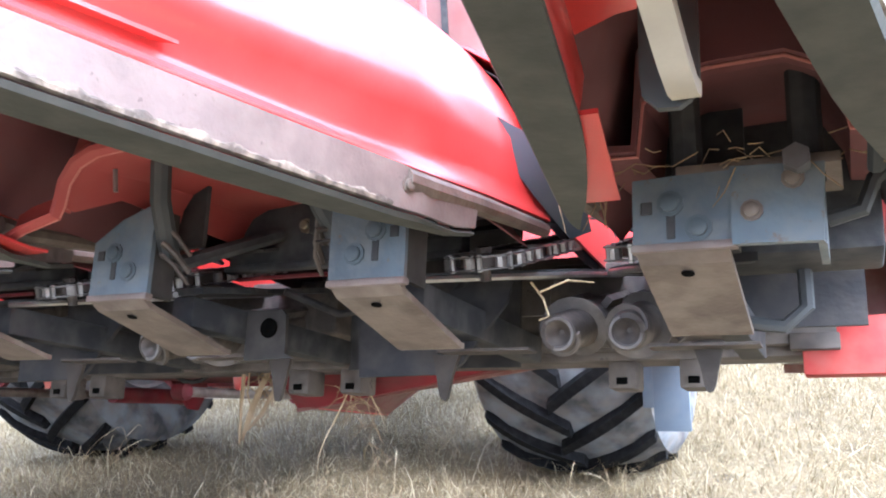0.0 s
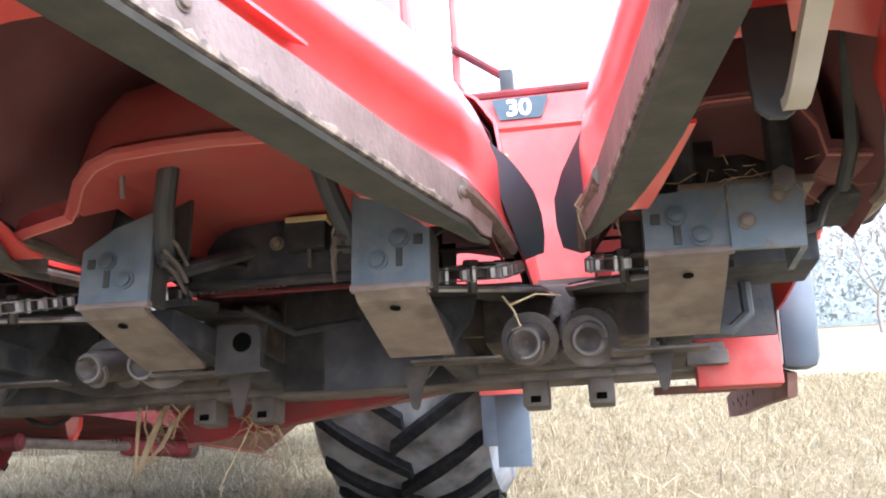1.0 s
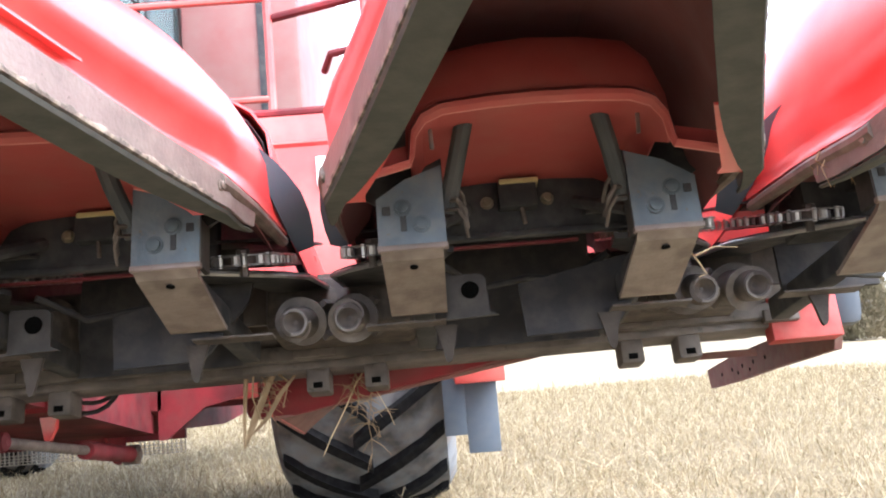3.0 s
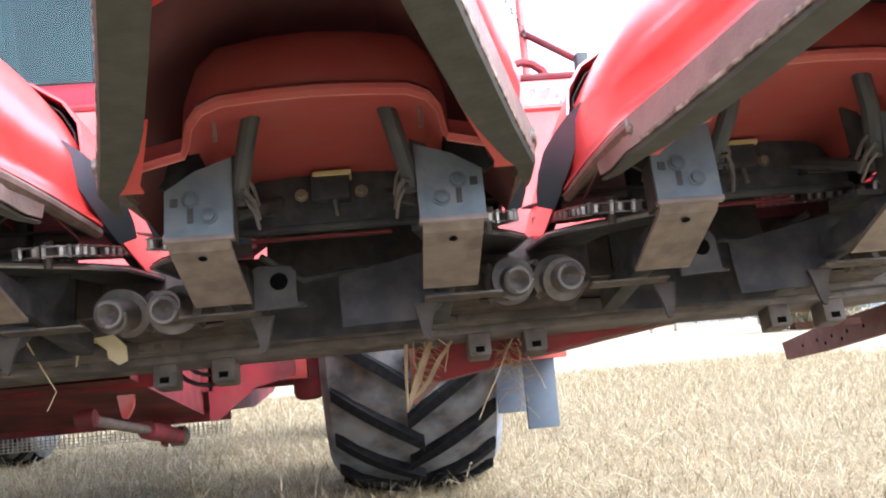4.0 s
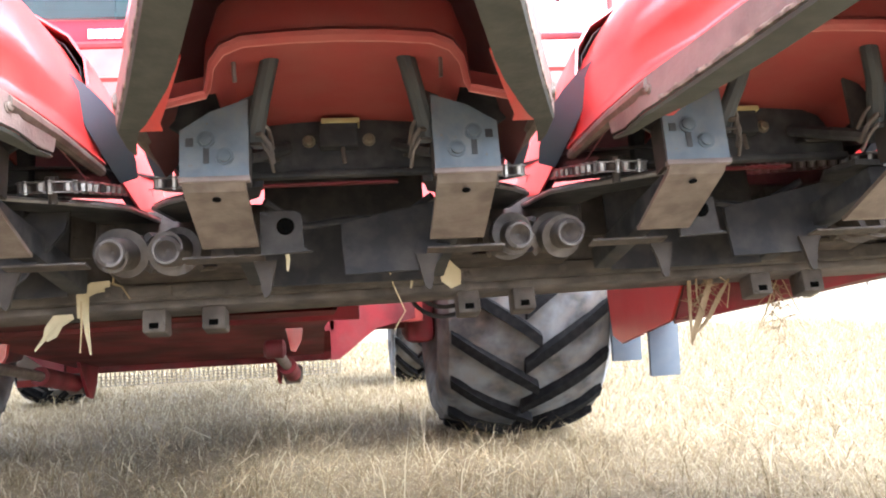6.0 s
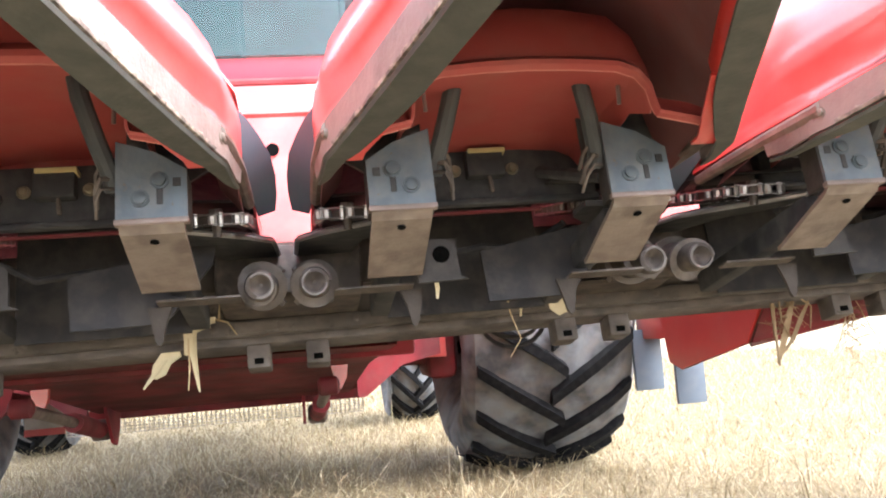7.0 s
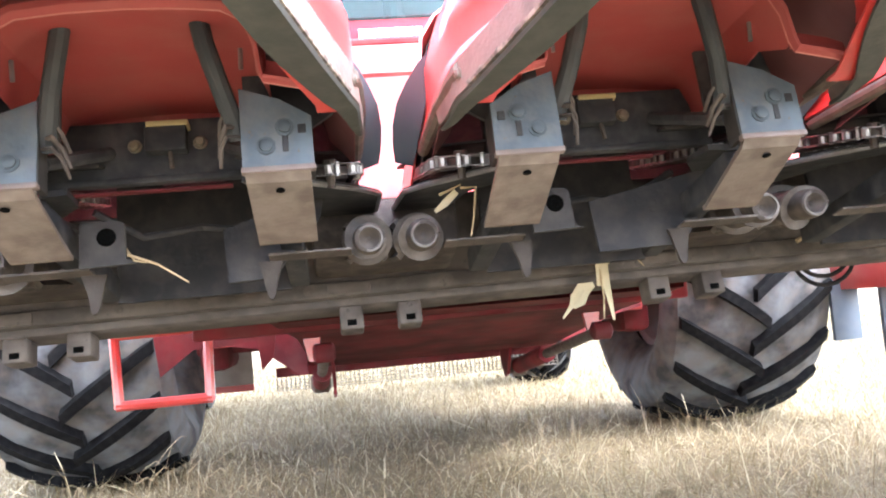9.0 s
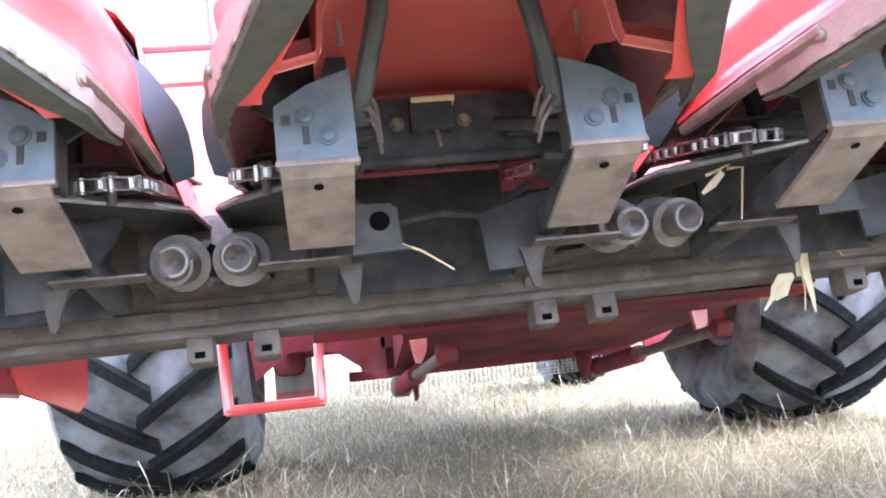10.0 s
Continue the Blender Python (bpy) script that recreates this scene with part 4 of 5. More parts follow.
def end_bracket(side):
    """The wide face plate under an end divider."""
    top = thing("end_bracket", H @ Matrix.Translation((side * 4 * ROW, 0, 0)), "wide grey-blue bolted bracket under the end divider", "bracket")
    o = [(-side * 0.145, 0.022), (-side * 0.06, 0.02), (-side * 0.055, 0.1), (-side * 0.145, 0.104)]
    b = part("plate", plate(bmesh.new(), o, "y", -0.006, 0.004), STEEL_BLUE, top, smooth=False)
    for x, z in ((-0.125, 0.055), (-0.085, 0.085)):
        piece("bolt", BOLT, Matrix.Translation((side * x, -0.007, z)) @ Matrix.Scale(1.2, 4), b)
    part("nut", spin(bmesh.new(), [(-0.03, 0.014), (0.0, 0.014)], (-side * 0.08, 0, 0.1), "y", 6), BRIGHT, top, "bright hexagon nut", smooth=False)
    # box made wider so its black also gives the shade behind the lip
    part("closing_box", boxed(min(-side * 0.27, -side * 0.0), max(-side * 0.27, -side * 0.0), 0.2, 0.32, 0.06, 0.26, bevel=0.006), BLACK, top, "black closing box")
    # added panel whose black replaces the shade farther in
    part("dark_panel", boxed(min(-side * 0.22, -side * 0.02), max(-side * 0.22, -side * 0.02), 0.5, 0.51, 0.02, 0.25), GREASE_SHADE, top, "black panel standing for the shade inside the end", smooth=False)
    part("channel", boxed(min(-side * 0.2, -side * 0.04), max(-side * 0.2, -side * 0.04), 0.0, 0.1, 0.1, 0.112, bevel=0.002), SKID, top)
    part("side_plate", boxed(-side * 0.062 - 0.004, -side * 0.062 + 0.004, 0.004, 0.1, 0.02, 0.1), STEEL_BLUE, top, smooth=False)
    part("loop", tube(bmesh.new(), [(-side * x, u, z) for x, u, z in ((0.072, 0.2, 0.1), (0.078, 0.28, 0.105), (0.093, 0.3, 0.08), (0.092, 0.3, 0.012), (0.12, 0.3, -0.012), (0.18, 0.3, -0.004))], 0.0095, 8), GREY_SHIELD, top, "bent grey steel loop")
    part("hook", tube(bmesh.new(), [(side * x, 0.1, z) for x, z in ((-0.058, 0.069), (-0.023, 0.078), (-0.01, 0.11), (0.039, 0.158), (0.068, 0.23), (0.07, 0.3))], 0.009, 8), GREY_SHIELD, top, "bent dark rod")
    part("boot", boxed(min(side * 0.0, side * 0.085), max(side * 0.0, side * 0.085), 0.1, 0.24, 0.115, 0.165, bevel=0.012), BLACK, top, "dark rubber boot")


end_bracket(1)
end_bracket(-1)

# ---- toolbar and header frame ----


BOLT_TOOL = bolt_data("bolt", 0.007, 0.007, LEDGE)


def toolbar():
    top = thing("toolbar", H @ pose(0, 0, 0.004, 0, -0.55, 0), "long grimy brown steel toolbar across the header", "toolbar")
    part("beam", boxed(-2.98, 2.98, 0.85, 1.02, 0.03, 0.2, bevel=0.008), TOOLBAR, top)
    part("ledge", boxed(-2.98, 2.98, 0.832, 0.87, 0.012, 0.048, bevel=0.004), LEDGE, top, "dusty grey lower ledge")
    part("lower_web", boxed(-2.98, 2.98, 0.86, 0.97, -0.006, 0.014, bevel=0.004), TOOLBAR, top)
    for s in (-1, 1):
        part("end_piece", boxed(min(s * 2.92, s * 3.09), max(s * 2.92, s * 3.09), 0.845, 0.9, -0.044, 0.062, bevel=0.004), RED_END, top, "red painted end")
        e = part("end_block", boxed(min(s * 2.9, s * 2.985), max(s * 2.9, s * 2.985), 0.825, 0.85, 0.0, 0.03, bevel=0.003), TOOLBAR, top)
    for k in range(8):
        c = (3.5 - k) * ROW - 0.015
        part("joint_plate", boxed(c - 0.12, c - 0.02, 0.824, 0.834, 0.016, 0.042, bevel=0.002), TOOLBAR, top, "bolted joint plate")
        for d in (-0.07, 0.07):
            g = part("clamp", boxed(c + d - 0.028, c + d + 0.028, 0.865, 0.94, -0.062, -0.005, bevel=0.006), TOOLBAR, top, "square clamp block")
            piece("bolt", BOLT_TOOL, Matrix.Translation((c + d * 2.4, 0.831, 0.03)), top)
            part("socket", boxed(c + d - 0.011, c + d + 0.011, 0.8625, 0.87, -0.053, -0.039), VOID, g, smooth=False)
    return top


toolbar()


def cable_loop(x, sag, seed):
    """Two black hydraulic cables that hang in loops behind the toolbar."""
    top = thing("cable_loop", pose(x, 1.39, 0.77), "black hydraulic cables hanging in loops behind the toolbar", "cable")
    for k in range(2):
        w, d = 0.105 - 0.02 * k, sag * (1 - 0.3 * k)
        pts = [(w * math.cos(a) + 0.01 * k, 0.02 * k, 0.03 - d * math.sin(a)) for a in [math.pi * i / 10 for i in range(11)]]
        part("cable", tube(bmesh.new(), [(pts[0][0] + 0.01, 0, 0.12)] + pts + [(pts[-1][0] - 0.02, 0, 0.12)], 0.007, 8), GREASE_SHADE, top)


cable_loop(1.05, 0.095, 1)


FOOT = material("rust_stained_foot", (0.16, 0.06, 0.048), 0.65, second=(0.1, 0.045, 0.036), scale=12, grain=90, bump=0.2,
                dust=(0.17, 0.115, 0.085), dust_amount=0.5)


def header_frame():
    """Trough halves, back sheet, top rail and end sheets, all in red."""
    top = thing("header_frame", Matrix(), "red sheet-metal corn header frame with a dirty dark trough", "header frame")
    prof = [(0.95, 0.8), (1.08, 0.665), (1.56, 0.577), (1.66, 0.6), (1.7, 0.75), (1.68, 0.95), (1.0, 1.0)]
    high = [(0.95, 0.81), (1.08, 0.79), (1.56, 0.765), (1.66, 0.77), (1.7, 0.79), (1.68, 0.95), (1.0, 1.0)]
    mid = [(0.95, 0.8), (1.08, 0.687), (1.56, 0.668), (1.66, 0.68), (1.7, 0.77), (1.68, 0.95), (1.0, 1.0)]
    for s in (1, -1):
        x0 = 1.665 if s > 0 else 1.67
        bm = bmesh.new()
        sheet(bm, [[(s * x, *p) for p in q] for x, q in ((x0, prof), (x0 + 0.12, mid), (2.42, high), (3.1, high))], 0, close=True)
        t = part("trough", bm, FOOT, top, "tapering stained brown-red trough half", smooth=False)
        part("end_face", plate(bmesh.new(), [(p * 0.985 + 0.02, q * 0.985 + 0.012) for p, q in prof], "x", s * x0 - 0.006, s * x0 + 0.006), RED, t, "bright red end face", smooth=False)
        rows = [[(s * x0 + s * 0.002, 0.945, 0.8), (s * 2.42, 0.945, 0.8)], [(s * x0 + s * 0.002, 1.075, 0.66), (s * 2.42, 1.075, 0.787)]]
        part("lower_edge", tube(bmesh.new(), [(s * x0, 1.07, 0.664), (s * 2.42, 1.07, 0.781)], 0.008, 6), FOOT, t, "stained pinkish lower edge")
        part("front_face", sheet(bmesh.new(), rows, 0.004), RED_DULL, t, smooth=False)
    bm = plate(bmesh.new(), [(2.87, 1.25), (3.2, 1.25), (3.21, 1.8), (3.2, 1.822), (3.17, 1.818), (2.9, 1.745), (2.875, 1.73), (2.865, 1.7)], "y", 1.38, 1.75)
    part("corner_housing", bm, RED_SHEET, top, "rounded red corner housing")
    part("centre_floor", boxed(-1.66, 1.63, 1.0, 1.72, 0.86, 0.9), RED_DULL, top, smooth=False)
    bm = bmesh.new()
    sheet(bm, [[(x, y, z) for x in (-3.1, 3.1)] for y, z in ((1.71, 0.9), (1.705, 1.0), (1.7, 1.2), (1.715, 1.545), (1.705, 1.555), (1.72, 1.565), (1.735, 1.66), (1.8, 1.675))], 0.006)
    back = part("back_sheet", bm, RED_SHEET, top, "dusty red back sheet with a pressed crease", angle=20)
    part("top_rail", tube(bmesh.new(), [(-3.05, 1.79, 1.69), (3.05, 1.79, 1.69)], 0.016, 8), RED_DULL, top, "dark red top tube")
    for s in (-1, 1):
        o = [(1.2, 0.8), (1.6, 0.79), (1.78, 0.78), (1.8, 1.66), (1.5, 1.5), (1.2, 1.25)]
        part("end_sheet", plate(bmesh.new(), o, "x", s * 3.1, s * 3.112), RED_SHEET, top, "red end sheet", smooth=False)
        shoe = [(0.93, 0.78), (0.95, 0.728), (1.4, 0.67), (1.75, 0.62), (2.05, 0.585), (2.08, 0.65), (1.75, 0.71), (1.2, 0.785)]
        fp = part("end_shoe", plate(bmesh.new(), shoe, "x", s * 3.115, s * 3.135), FOOT, top, "rust-stained red end shoe with small holes", smooth=False)
        for y, z in ((1.45, 0.705), (1.56, 0.69), (1.67, 0.675), (1.78, 0.66), (1.9, 0.64), (1.6, 0.665), (1.72, 0.65)):
            piece("hole", HOLE, Matrix.Translation((s * 3.1145, y, z)) @ pose(0, 0, 0, 0, 0, -90 * s), fp)
        part("strip", boxed(min(s * 2.85, s * 3.06), max(s * 2.85, s * 3.06), 1.36, 1.4, 0.715, 0.735), FOOT, top, smooth=False)
    return top, back


header, back_sheet = header_frame()


def lettering(body, size, at, mat, parent, name, turn=(90, 0, 0), wide=1.0):
    c = bpy.data.curves.new(name, "FONT")
    c.body, c.size, c.extrude, c.offset = body, size, 0.0015, size * 0.022
    c.align_x, c.align_y = "LEFT", "BOTTOM_BASELINE"
    tmp = bpy.data.objects.new(name, c)
    scene.collection.objects.link(tmp)
    me = bpy.data.meshes.new_from_object(tmp.evaluated_get(bpy.context.evaluated_depsgraph_get()))
    bpy.data.objects.remove(tmp)
    me.materials.clear()
    me.materials.append(mat)
    ob = new(name, me)
    ob.parent = parent
    ob.matrix_basis = pose(*at, *turn) @ Matrix.Diagonal((wide, 1, 1, 1))
    return ob


lettering("2208", 0.105, (2.15, 1.718, 1.575), WHITE, back_sheet, "numerals", (83, 0, 0), 1.08)
part("number_patch", plate(bmesh.new(), [(2.425, 1.655), (2.61, 1.655), (2.585, 1.585), (2.45, 1.585)], "y", 1.712, 1.72), BLUEGREY, back_sheet, "dark blue number patch", smooth=False)
lettering("30", 0.075, (2.472, 1.709, 1.597), WHITE, back_sheet, "numerals", (85, 0, 0), 1.1)
part("sticker", boxed(1.745, 1.815, 1.69, 1.7, 1.4, 1.5), PAPER, back_sheet, "white sticker", smooth=False)
part("sticker", boxed(2.4, 2.47, 1.69, 1.7, 1.42, 1.47), YELLOW, back_sheet, "yellow and white sticker", smooth=False)
piece("hole", HOLE_BIG, Matrix.Translation((0.34, 1.695, 1.428)) @ Matrix.Scale(1.4, 4), back_sheet)


def end_cover(s):
    """The slate-blue rounded cover at the end of the header."""
    top = thing("end_cover", Matrix(), "rounded slate-blue plastic drive cover on the header end", "cover")
    a, b = sorted((s * 3.1, s * 3.185))
    part("shell", boxed(a, b, 0.9, 1.25, 0.785, 1.02, bevel=0.028), BLUE_SHIELD, top)
    part("seam", boxed(min(s * 3.098, s * 3.104), max(s * 3.098, s * 3.104), 0.895, 1.25, 0.8, 1.01, bevel=0.002), RAIL, top, "pale edge seam")
    part("upper_guard", boxed(min(s * 3.08, s * 3.24), max(s * 3.08, s * 3.24), 1.0, 1.35, 1.06, 1.17, bevel=0.03), RED, top, "red rounded guard")


end_cover(1)


def beacon():
    top = thing("beacon_lamp", pose(2.965, 1.5, 1.585), "amber warning lamp on a stalk at the header end", "lamp")
    part("stalk", tube(bmesh.new(), [(0, 0, 0), (0, 0, 0.195)], 0.02, 10), RED_SHEET, top)
    part("base", spin(bmesh.new(), [(0.19, 0.04), (0.206, 0.046), (0.212, 0.044)], (0, 0, 0), "z", 20), BLACK, top)
    part("lens", spin(bmesh.new(), [(0.21, 0.058), (0.285, 0.056), (0.307, 0.046), (0.315, 0.02)], (0, 0, 0), "z", 24), AMBER, top, "amber ribbed lens")


beacon()

# ---- combine harvester ----


def wheel(parent, x, y, r, width, rim_r, lugs, side, label):
    """A traction wheel: carcass, rim, hub and separate chevron lugs. side: +1 when the outside faces +x."""
    w2 = width / 2
    h = r - rim_r
    half = [(0.8, rim_r), (1.06, rim_r + h * 0.22), (1.18, rim_r + h * 0.46), (1.16, rim_r + h * 0.62), (1.06, rim_r + h * 0.75), (0.95, r - 0.115), (0.75, r - 0.078), (0.45, r - 0.058)]
    carcass = [(-w2 * k, q) for k, q in half] + [(0, r - 0.05)] + [(w2 * k, q) for k, q in half[::-1]]
    wh = part("wheel", spin(bmesh.new(), [(-w2 * 0.7, 0.12), (-w2 * 0.1, 0.14), (w2 * 0.1, 0.14), (w2 * 0.7, 0.12)], (0, 0, 0), "x", 20), RED_DULL, parent, label)
    wh.matrix_basis = Matrix.Translation((x, y, r - 0.07))
    ty = part("tyre", spin(bmesh.new(), carcass, (0, 0, 0), "x", 64, False), TREAD, wh, "dusty black tractor tyre")
    dish = [(-w2 * 0.74, rim_r + 0.02), (-w2 * 0.7, rim_r - 0.02), (-w2 * 0.4, rim_r - 0.05), (side * w2 * 0.2, rim_r - 0.06), (side * w2 * 0.28, rim_r * 0.6), (side * w2 * 0.22, 0.1)]
    part("rim", spin(bmesh.new(), dish, (0, 0, 0), "x", 40, False), RIM, wh, "dusty dished rim")
    part("rim_edge", spin(bmesh.new(), [(w2 * 0.74, rim_r + 0.02), (w2 * 0.7, rim_r - 0.02), (w2 * 0.2, rim_r - 0.055)], (0, 0, 0), "x", 40, False), RIM, wh)
    # one lug for each side, then shared round the wheel
    lug_pair = {}
    for s in (-1, 1):
        bm = bmesh.new()
        rows = []
        depth = 0.058
        for k in range(7):
            f = k / 6
            xx = s * (w2 * 1.04 * f - 0.04 * (1 - f))
            ang = 0.37 * f ** 0.9 * (0.88 / r) - 0.02
            base = r - 0.06 - 0.085 * f ** 3
            top_r = base + depth + 0.004 * f
            ring = []
            for da, rr in ((-0.053, base - 0.012), (-0.036, top_r), (0.036, top_r), (0.053, base - 0.012)):
                a = ang + da * (0.88 / r)
                ring.append((xx, -rr * math.cos(a), rr * math.sin(a)))
            rows.append(ring)
        sheet(bm, rows, 0, close=True)
        for ring in (rows[0], rows[-1]):
            vs = [v for v in bm.verts if any((v.co - Vector(p)).length < 1e-6 for p in ring)]
            bmesh.ops.contextual_create(bm, geom=vs)
        lug_pair[s] = data_of("lug", bm, LUG, angle=40)
    for k in range(lugs):
        for s in (-1, 1):
            piece("lug", lug_pair[s], pose(0, 0, 0, -360 * (k + (0.5 if s > 0 else 0)) / lugs, 0, 0), ty)
    return wh


BOLT_BIG = bolt_data("bolt", 0.014, 0.016, DARK)


def combine():
    top = thing("combine_harvester", Matrix(), "red combine harvester with large dusty tyres and tinted cab", "harvester")
    for s in (-1, 1):
        cx = 1.69 if s > 0 else -1.8
        wheel(top, cx, 3.97, 0.9, 0.8, 0.42, 18, s, "front drive wheel")
        wheel(top, 1.42 if s > 0 else -1.98, 7.45, 0.56, 0.48, 0.26, 16, s, "rear steering wheel")
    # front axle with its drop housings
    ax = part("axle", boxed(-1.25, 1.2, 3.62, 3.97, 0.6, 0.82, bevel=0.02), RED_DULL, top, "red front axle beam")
    for s in (-1, 1):
        x = s * 1.14
        part("drop_housing", boxed(x - 0.08, x + 0.08, 3.5, 3.95, 0.52, 1.15, bevel=0.04), RED_DULL, ax)
        part("flange", boxed(min(s * 0.75, s * 1.15), max(s * 0.75, s * 1.15), 3.42, 3.5, 0.64, 0.78, bevel=0.006), RED_SHEET, ax, "bolted red plate")
        part("gusset", plate(bmesh.new(), [(s * 0.66, 0.78), (s * 1.1, 0.78), (s * 1.1, 0.66), (s * 0.9, 0.62), (s * 0.7, 0.47), (s * 0.66, 0.47)], "y", 3.3, 3.33), RED_DULL, ax, smooth=False)
    # body and belly
    part("body", boxed(-1.4, 1.4, 3.3, 7.8, 1.7, 3.3, bevel=0.05), RED_PANEL, top, "dusty red body panels")
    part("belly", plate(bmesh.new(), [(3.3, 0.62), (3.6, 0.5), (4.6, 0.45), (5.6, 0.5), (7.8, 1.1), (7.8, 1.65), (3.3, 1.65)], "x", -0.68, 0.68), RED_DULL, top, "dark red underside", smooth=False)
    scr = part("screen_tray", boxed(-0.84, 0.7, 3.62, 3.66, 0.45, 0.5), RED_DULL, top, "screened tray under the body", smooth=False)
    bm = bmesh.new()
    for i in range(64):
        x = -0.84 + 1.54 * i / 63
        box(bm, x - 0.003, x + 0.003, 3.62, 3.626, 0.378, 0.452)
    for z in (0.376, 0.392, 0.408, 0.424):
        box(bm, -0.84, 0.7, 3.618, 3.628, z, z + 0.005)
    part("screen", bm, MESH, scr, "fine galvanised screen", smooth=False)
    # feeder house
    bm = bmesh.new()
    rows = []
    for y, zb, zt, w in ((1.74, 0.74, 1.5, 0.72), (2.3, 0.67, 1.5, 0.66), (3.36, 0.5, 1.9, 0.62)):
        rows.append([(-w, y, zb), (w, y, zb), (w, y, zt), (-w, y, zt)])
    sheet(bm, rows, 0, close=True)
    fh = part("feeder_house", bm, RED_DULL, top, "red feeder house", smooth=False)
    part("cross_tube", boxed(-1.0, 0.8, 1.9, 2.02, 0.7, 0.82, bevel=0.01), RED_DULL, fh)
    for x in (-0.62, 0.52):
        part("lever", plate(bmesh.new(), [(x - 0.03, 0.74), (x + 0.06, 0.74), (x + 0.045, 0.62), (x + 0.02, 0.575), (x, 0.58)], "y", 2.3, 2.33), RED, fh, "bright red lever plate", smooth=False)
    part("hanger", plate(bmesh.new(), [(-0.84, 0.78), (-0.74, 0.78), (-0.77, 0.6), (-0.82, 0.55)], "y", 2.5, 2.52), RED_DULL, fh, "red hanger plate", smooth=False)
    # header lift cylinders
    for a, b, c in (((0.45, 3.5, 0.395), (0.464, 2.85, 0.487), (0.483, 2.0, 0.605)), ((-0.6, 3.3, 0.425), (-0.58, 2.7, 0.51), (-0.552, 1.9, 0.622))):
        cy = part("lift_cylinder", tube(bmesh.new(), [a, b], 0.042, 16), RED_DULL, top, "dirty red hydraulic cylinder")
        part("rod", tube(bmesh.new(), [b, c], 0.022, 12), SKID, cy, "grey piston rod")
        part("eye", spin(bmesh.new(), [(-0.05, 0.03), (-0.035, 0.052), (0.035, 0.052), (0.05, 0.03)], a, "x", 14), SKID, cy, "dusty brown cylinder end")
        part("rod_eye", spin(bmesh.new(), [(-0.04, 0.02), (-0.03, 0.035), (0.03, 0.035), (0.04, 0.02)], c, "x", 14), RED_DULL, cy)
        part("hanger", plate(bmesh.new(), [(a[1] - 0.36, 0.75), (a[1] + 0.18, 0.75), (a[1] + 0.08, 0.42), (a[1] + 0.01, 0.345), (a[1] - 0.07, 0.365), (a[1] - 0.18, 0.5)], "x", a[0] + (0.06 if a[0] < 0 else -0.075), a[0] + (0.075 if a[0] < 0 else -0.06)), RED_DULL, cy, "dark red hanger plate", smooth=False)
    for x in (-0.5, -0.2, 0.1, 0.4):
        piece("bolt", BOLT_BIG, Matrix.Translation((x, 3.29, 0.585)), top)
    # square tube frame beside the wheel
    fr = part("step_frame", tube(bmesh.new(), [(-1.32, 2.15, 0.745), (-0.98, 2.15, 0.75)], 0.017, 8), RED, top, "red square tube frame")
    for p, q in (((-1.32, 2.15, 0.76), (-1.31, 2.13, 0.48)), ((-0.98, 2.15, 0.76), (-0.985, 2.13, 0.48)), ((-1.32, 2.13, 0.49), (-0.975, 2.13, 0.49))):
        part("bar", tube(bmesh.new(), [p, q], 0.019, 8), RED, fr)
    part("arm", plate(bmesh.new(), [(-1.26, 0.76), (-0.8, 0.76), (-0.8, 0.68), (-1.0, 0.66), (-1.1, 0.66), (-1.24, 0.56)], "y", 2.55, 2.58), RED_DULL, top, "dull red arm plate", smooth=False)
    fl = part("mud_flap", boxed(-1.26, -1.03, 4.36, 4.38, 0.385, 0.6), STRAP, top, "pale grey mud flap with a red edge", smooth=False)
    part("edge", boxed(-1.26, -1.03, 4.356, 4.384, 0.345, 0.385), RED_SHEET, fl, smooth=False)
    # step flaps beside the right wheel
    st = part("step_plate", boxed(2.17, 2.4, 2.76, 3.29, 0.65, 0.8, bevel=0.006), RED_SHEET, top, "red bolted step plate")
    for x0, x1, y, z in ((2.215, 2.365, 2.92, 0.322), (2.11, 2.265, 3.2, 0.382)):
        part("step_flap", boxed(x0, x1, y, y + 0.03, z, 0.7, bevel=0.004), RUBBER, st, "hanging blue-grey rubber flap")
    # cab
    cab = part("cab", boxed(-0.95, 0.95, 2.62, 4.2, 1.88, 2.02, bevel=0.015), RED_SILL, top, "cab with a red sill and tinted windows")
    part("sill", boxed(-0.88, 0.72, 2.58, 2.63, 1.9, 2.035, bevel=0.01), RED_SILL, cab, "red sill below the windscreen")
    g = part("windscreen", sheet(bmesh.new(), [[(x, 2.6 - 0.05 * math.cos(x * 1.3), z) for x in (-0.86, -0.6, -0.3, 0, 0.25, 0.5, 0.68)] for z in (2.035, 2.6, 3.4)], 0.006), GLASS, cab, "tinted blue-green windscreen")
    g.visible_shadow = False
    part("rear_wall", boxed(-0.9, 0.9, 4.0, 4.1, 2.0, 3.5), INTERIOR, cab, "dark cab interior", smooth=False)
    part("seat", boxed(-0.35, 0.2, 3.2, 3.7, 2.05, 2.9, bevel=0.06), INTERIOR, cab, "dark cab seat")
    part("console", tube(bmesh.new(), [(-0.1, 2.95, 2.0), (-0.12, 2.85, 2.55)], 0.05, 10), INTERIOR, cab, "steering column")
    part("roof", boxed(-1.0, 1.0, 2.5, 4.3, 3.4, 3.6, bevel=0.05), RED_PANEL, cab)
    for x, y, w in ((0.7, 2.62, 0.045), (-0.88, 2.62, 0.045)):
        part("pillar", boxed(x - w, x + w, y - 0.03, y + 0.04, 2.0, 3.45, bevel=0.01), BLACK, cab, "black pillar")
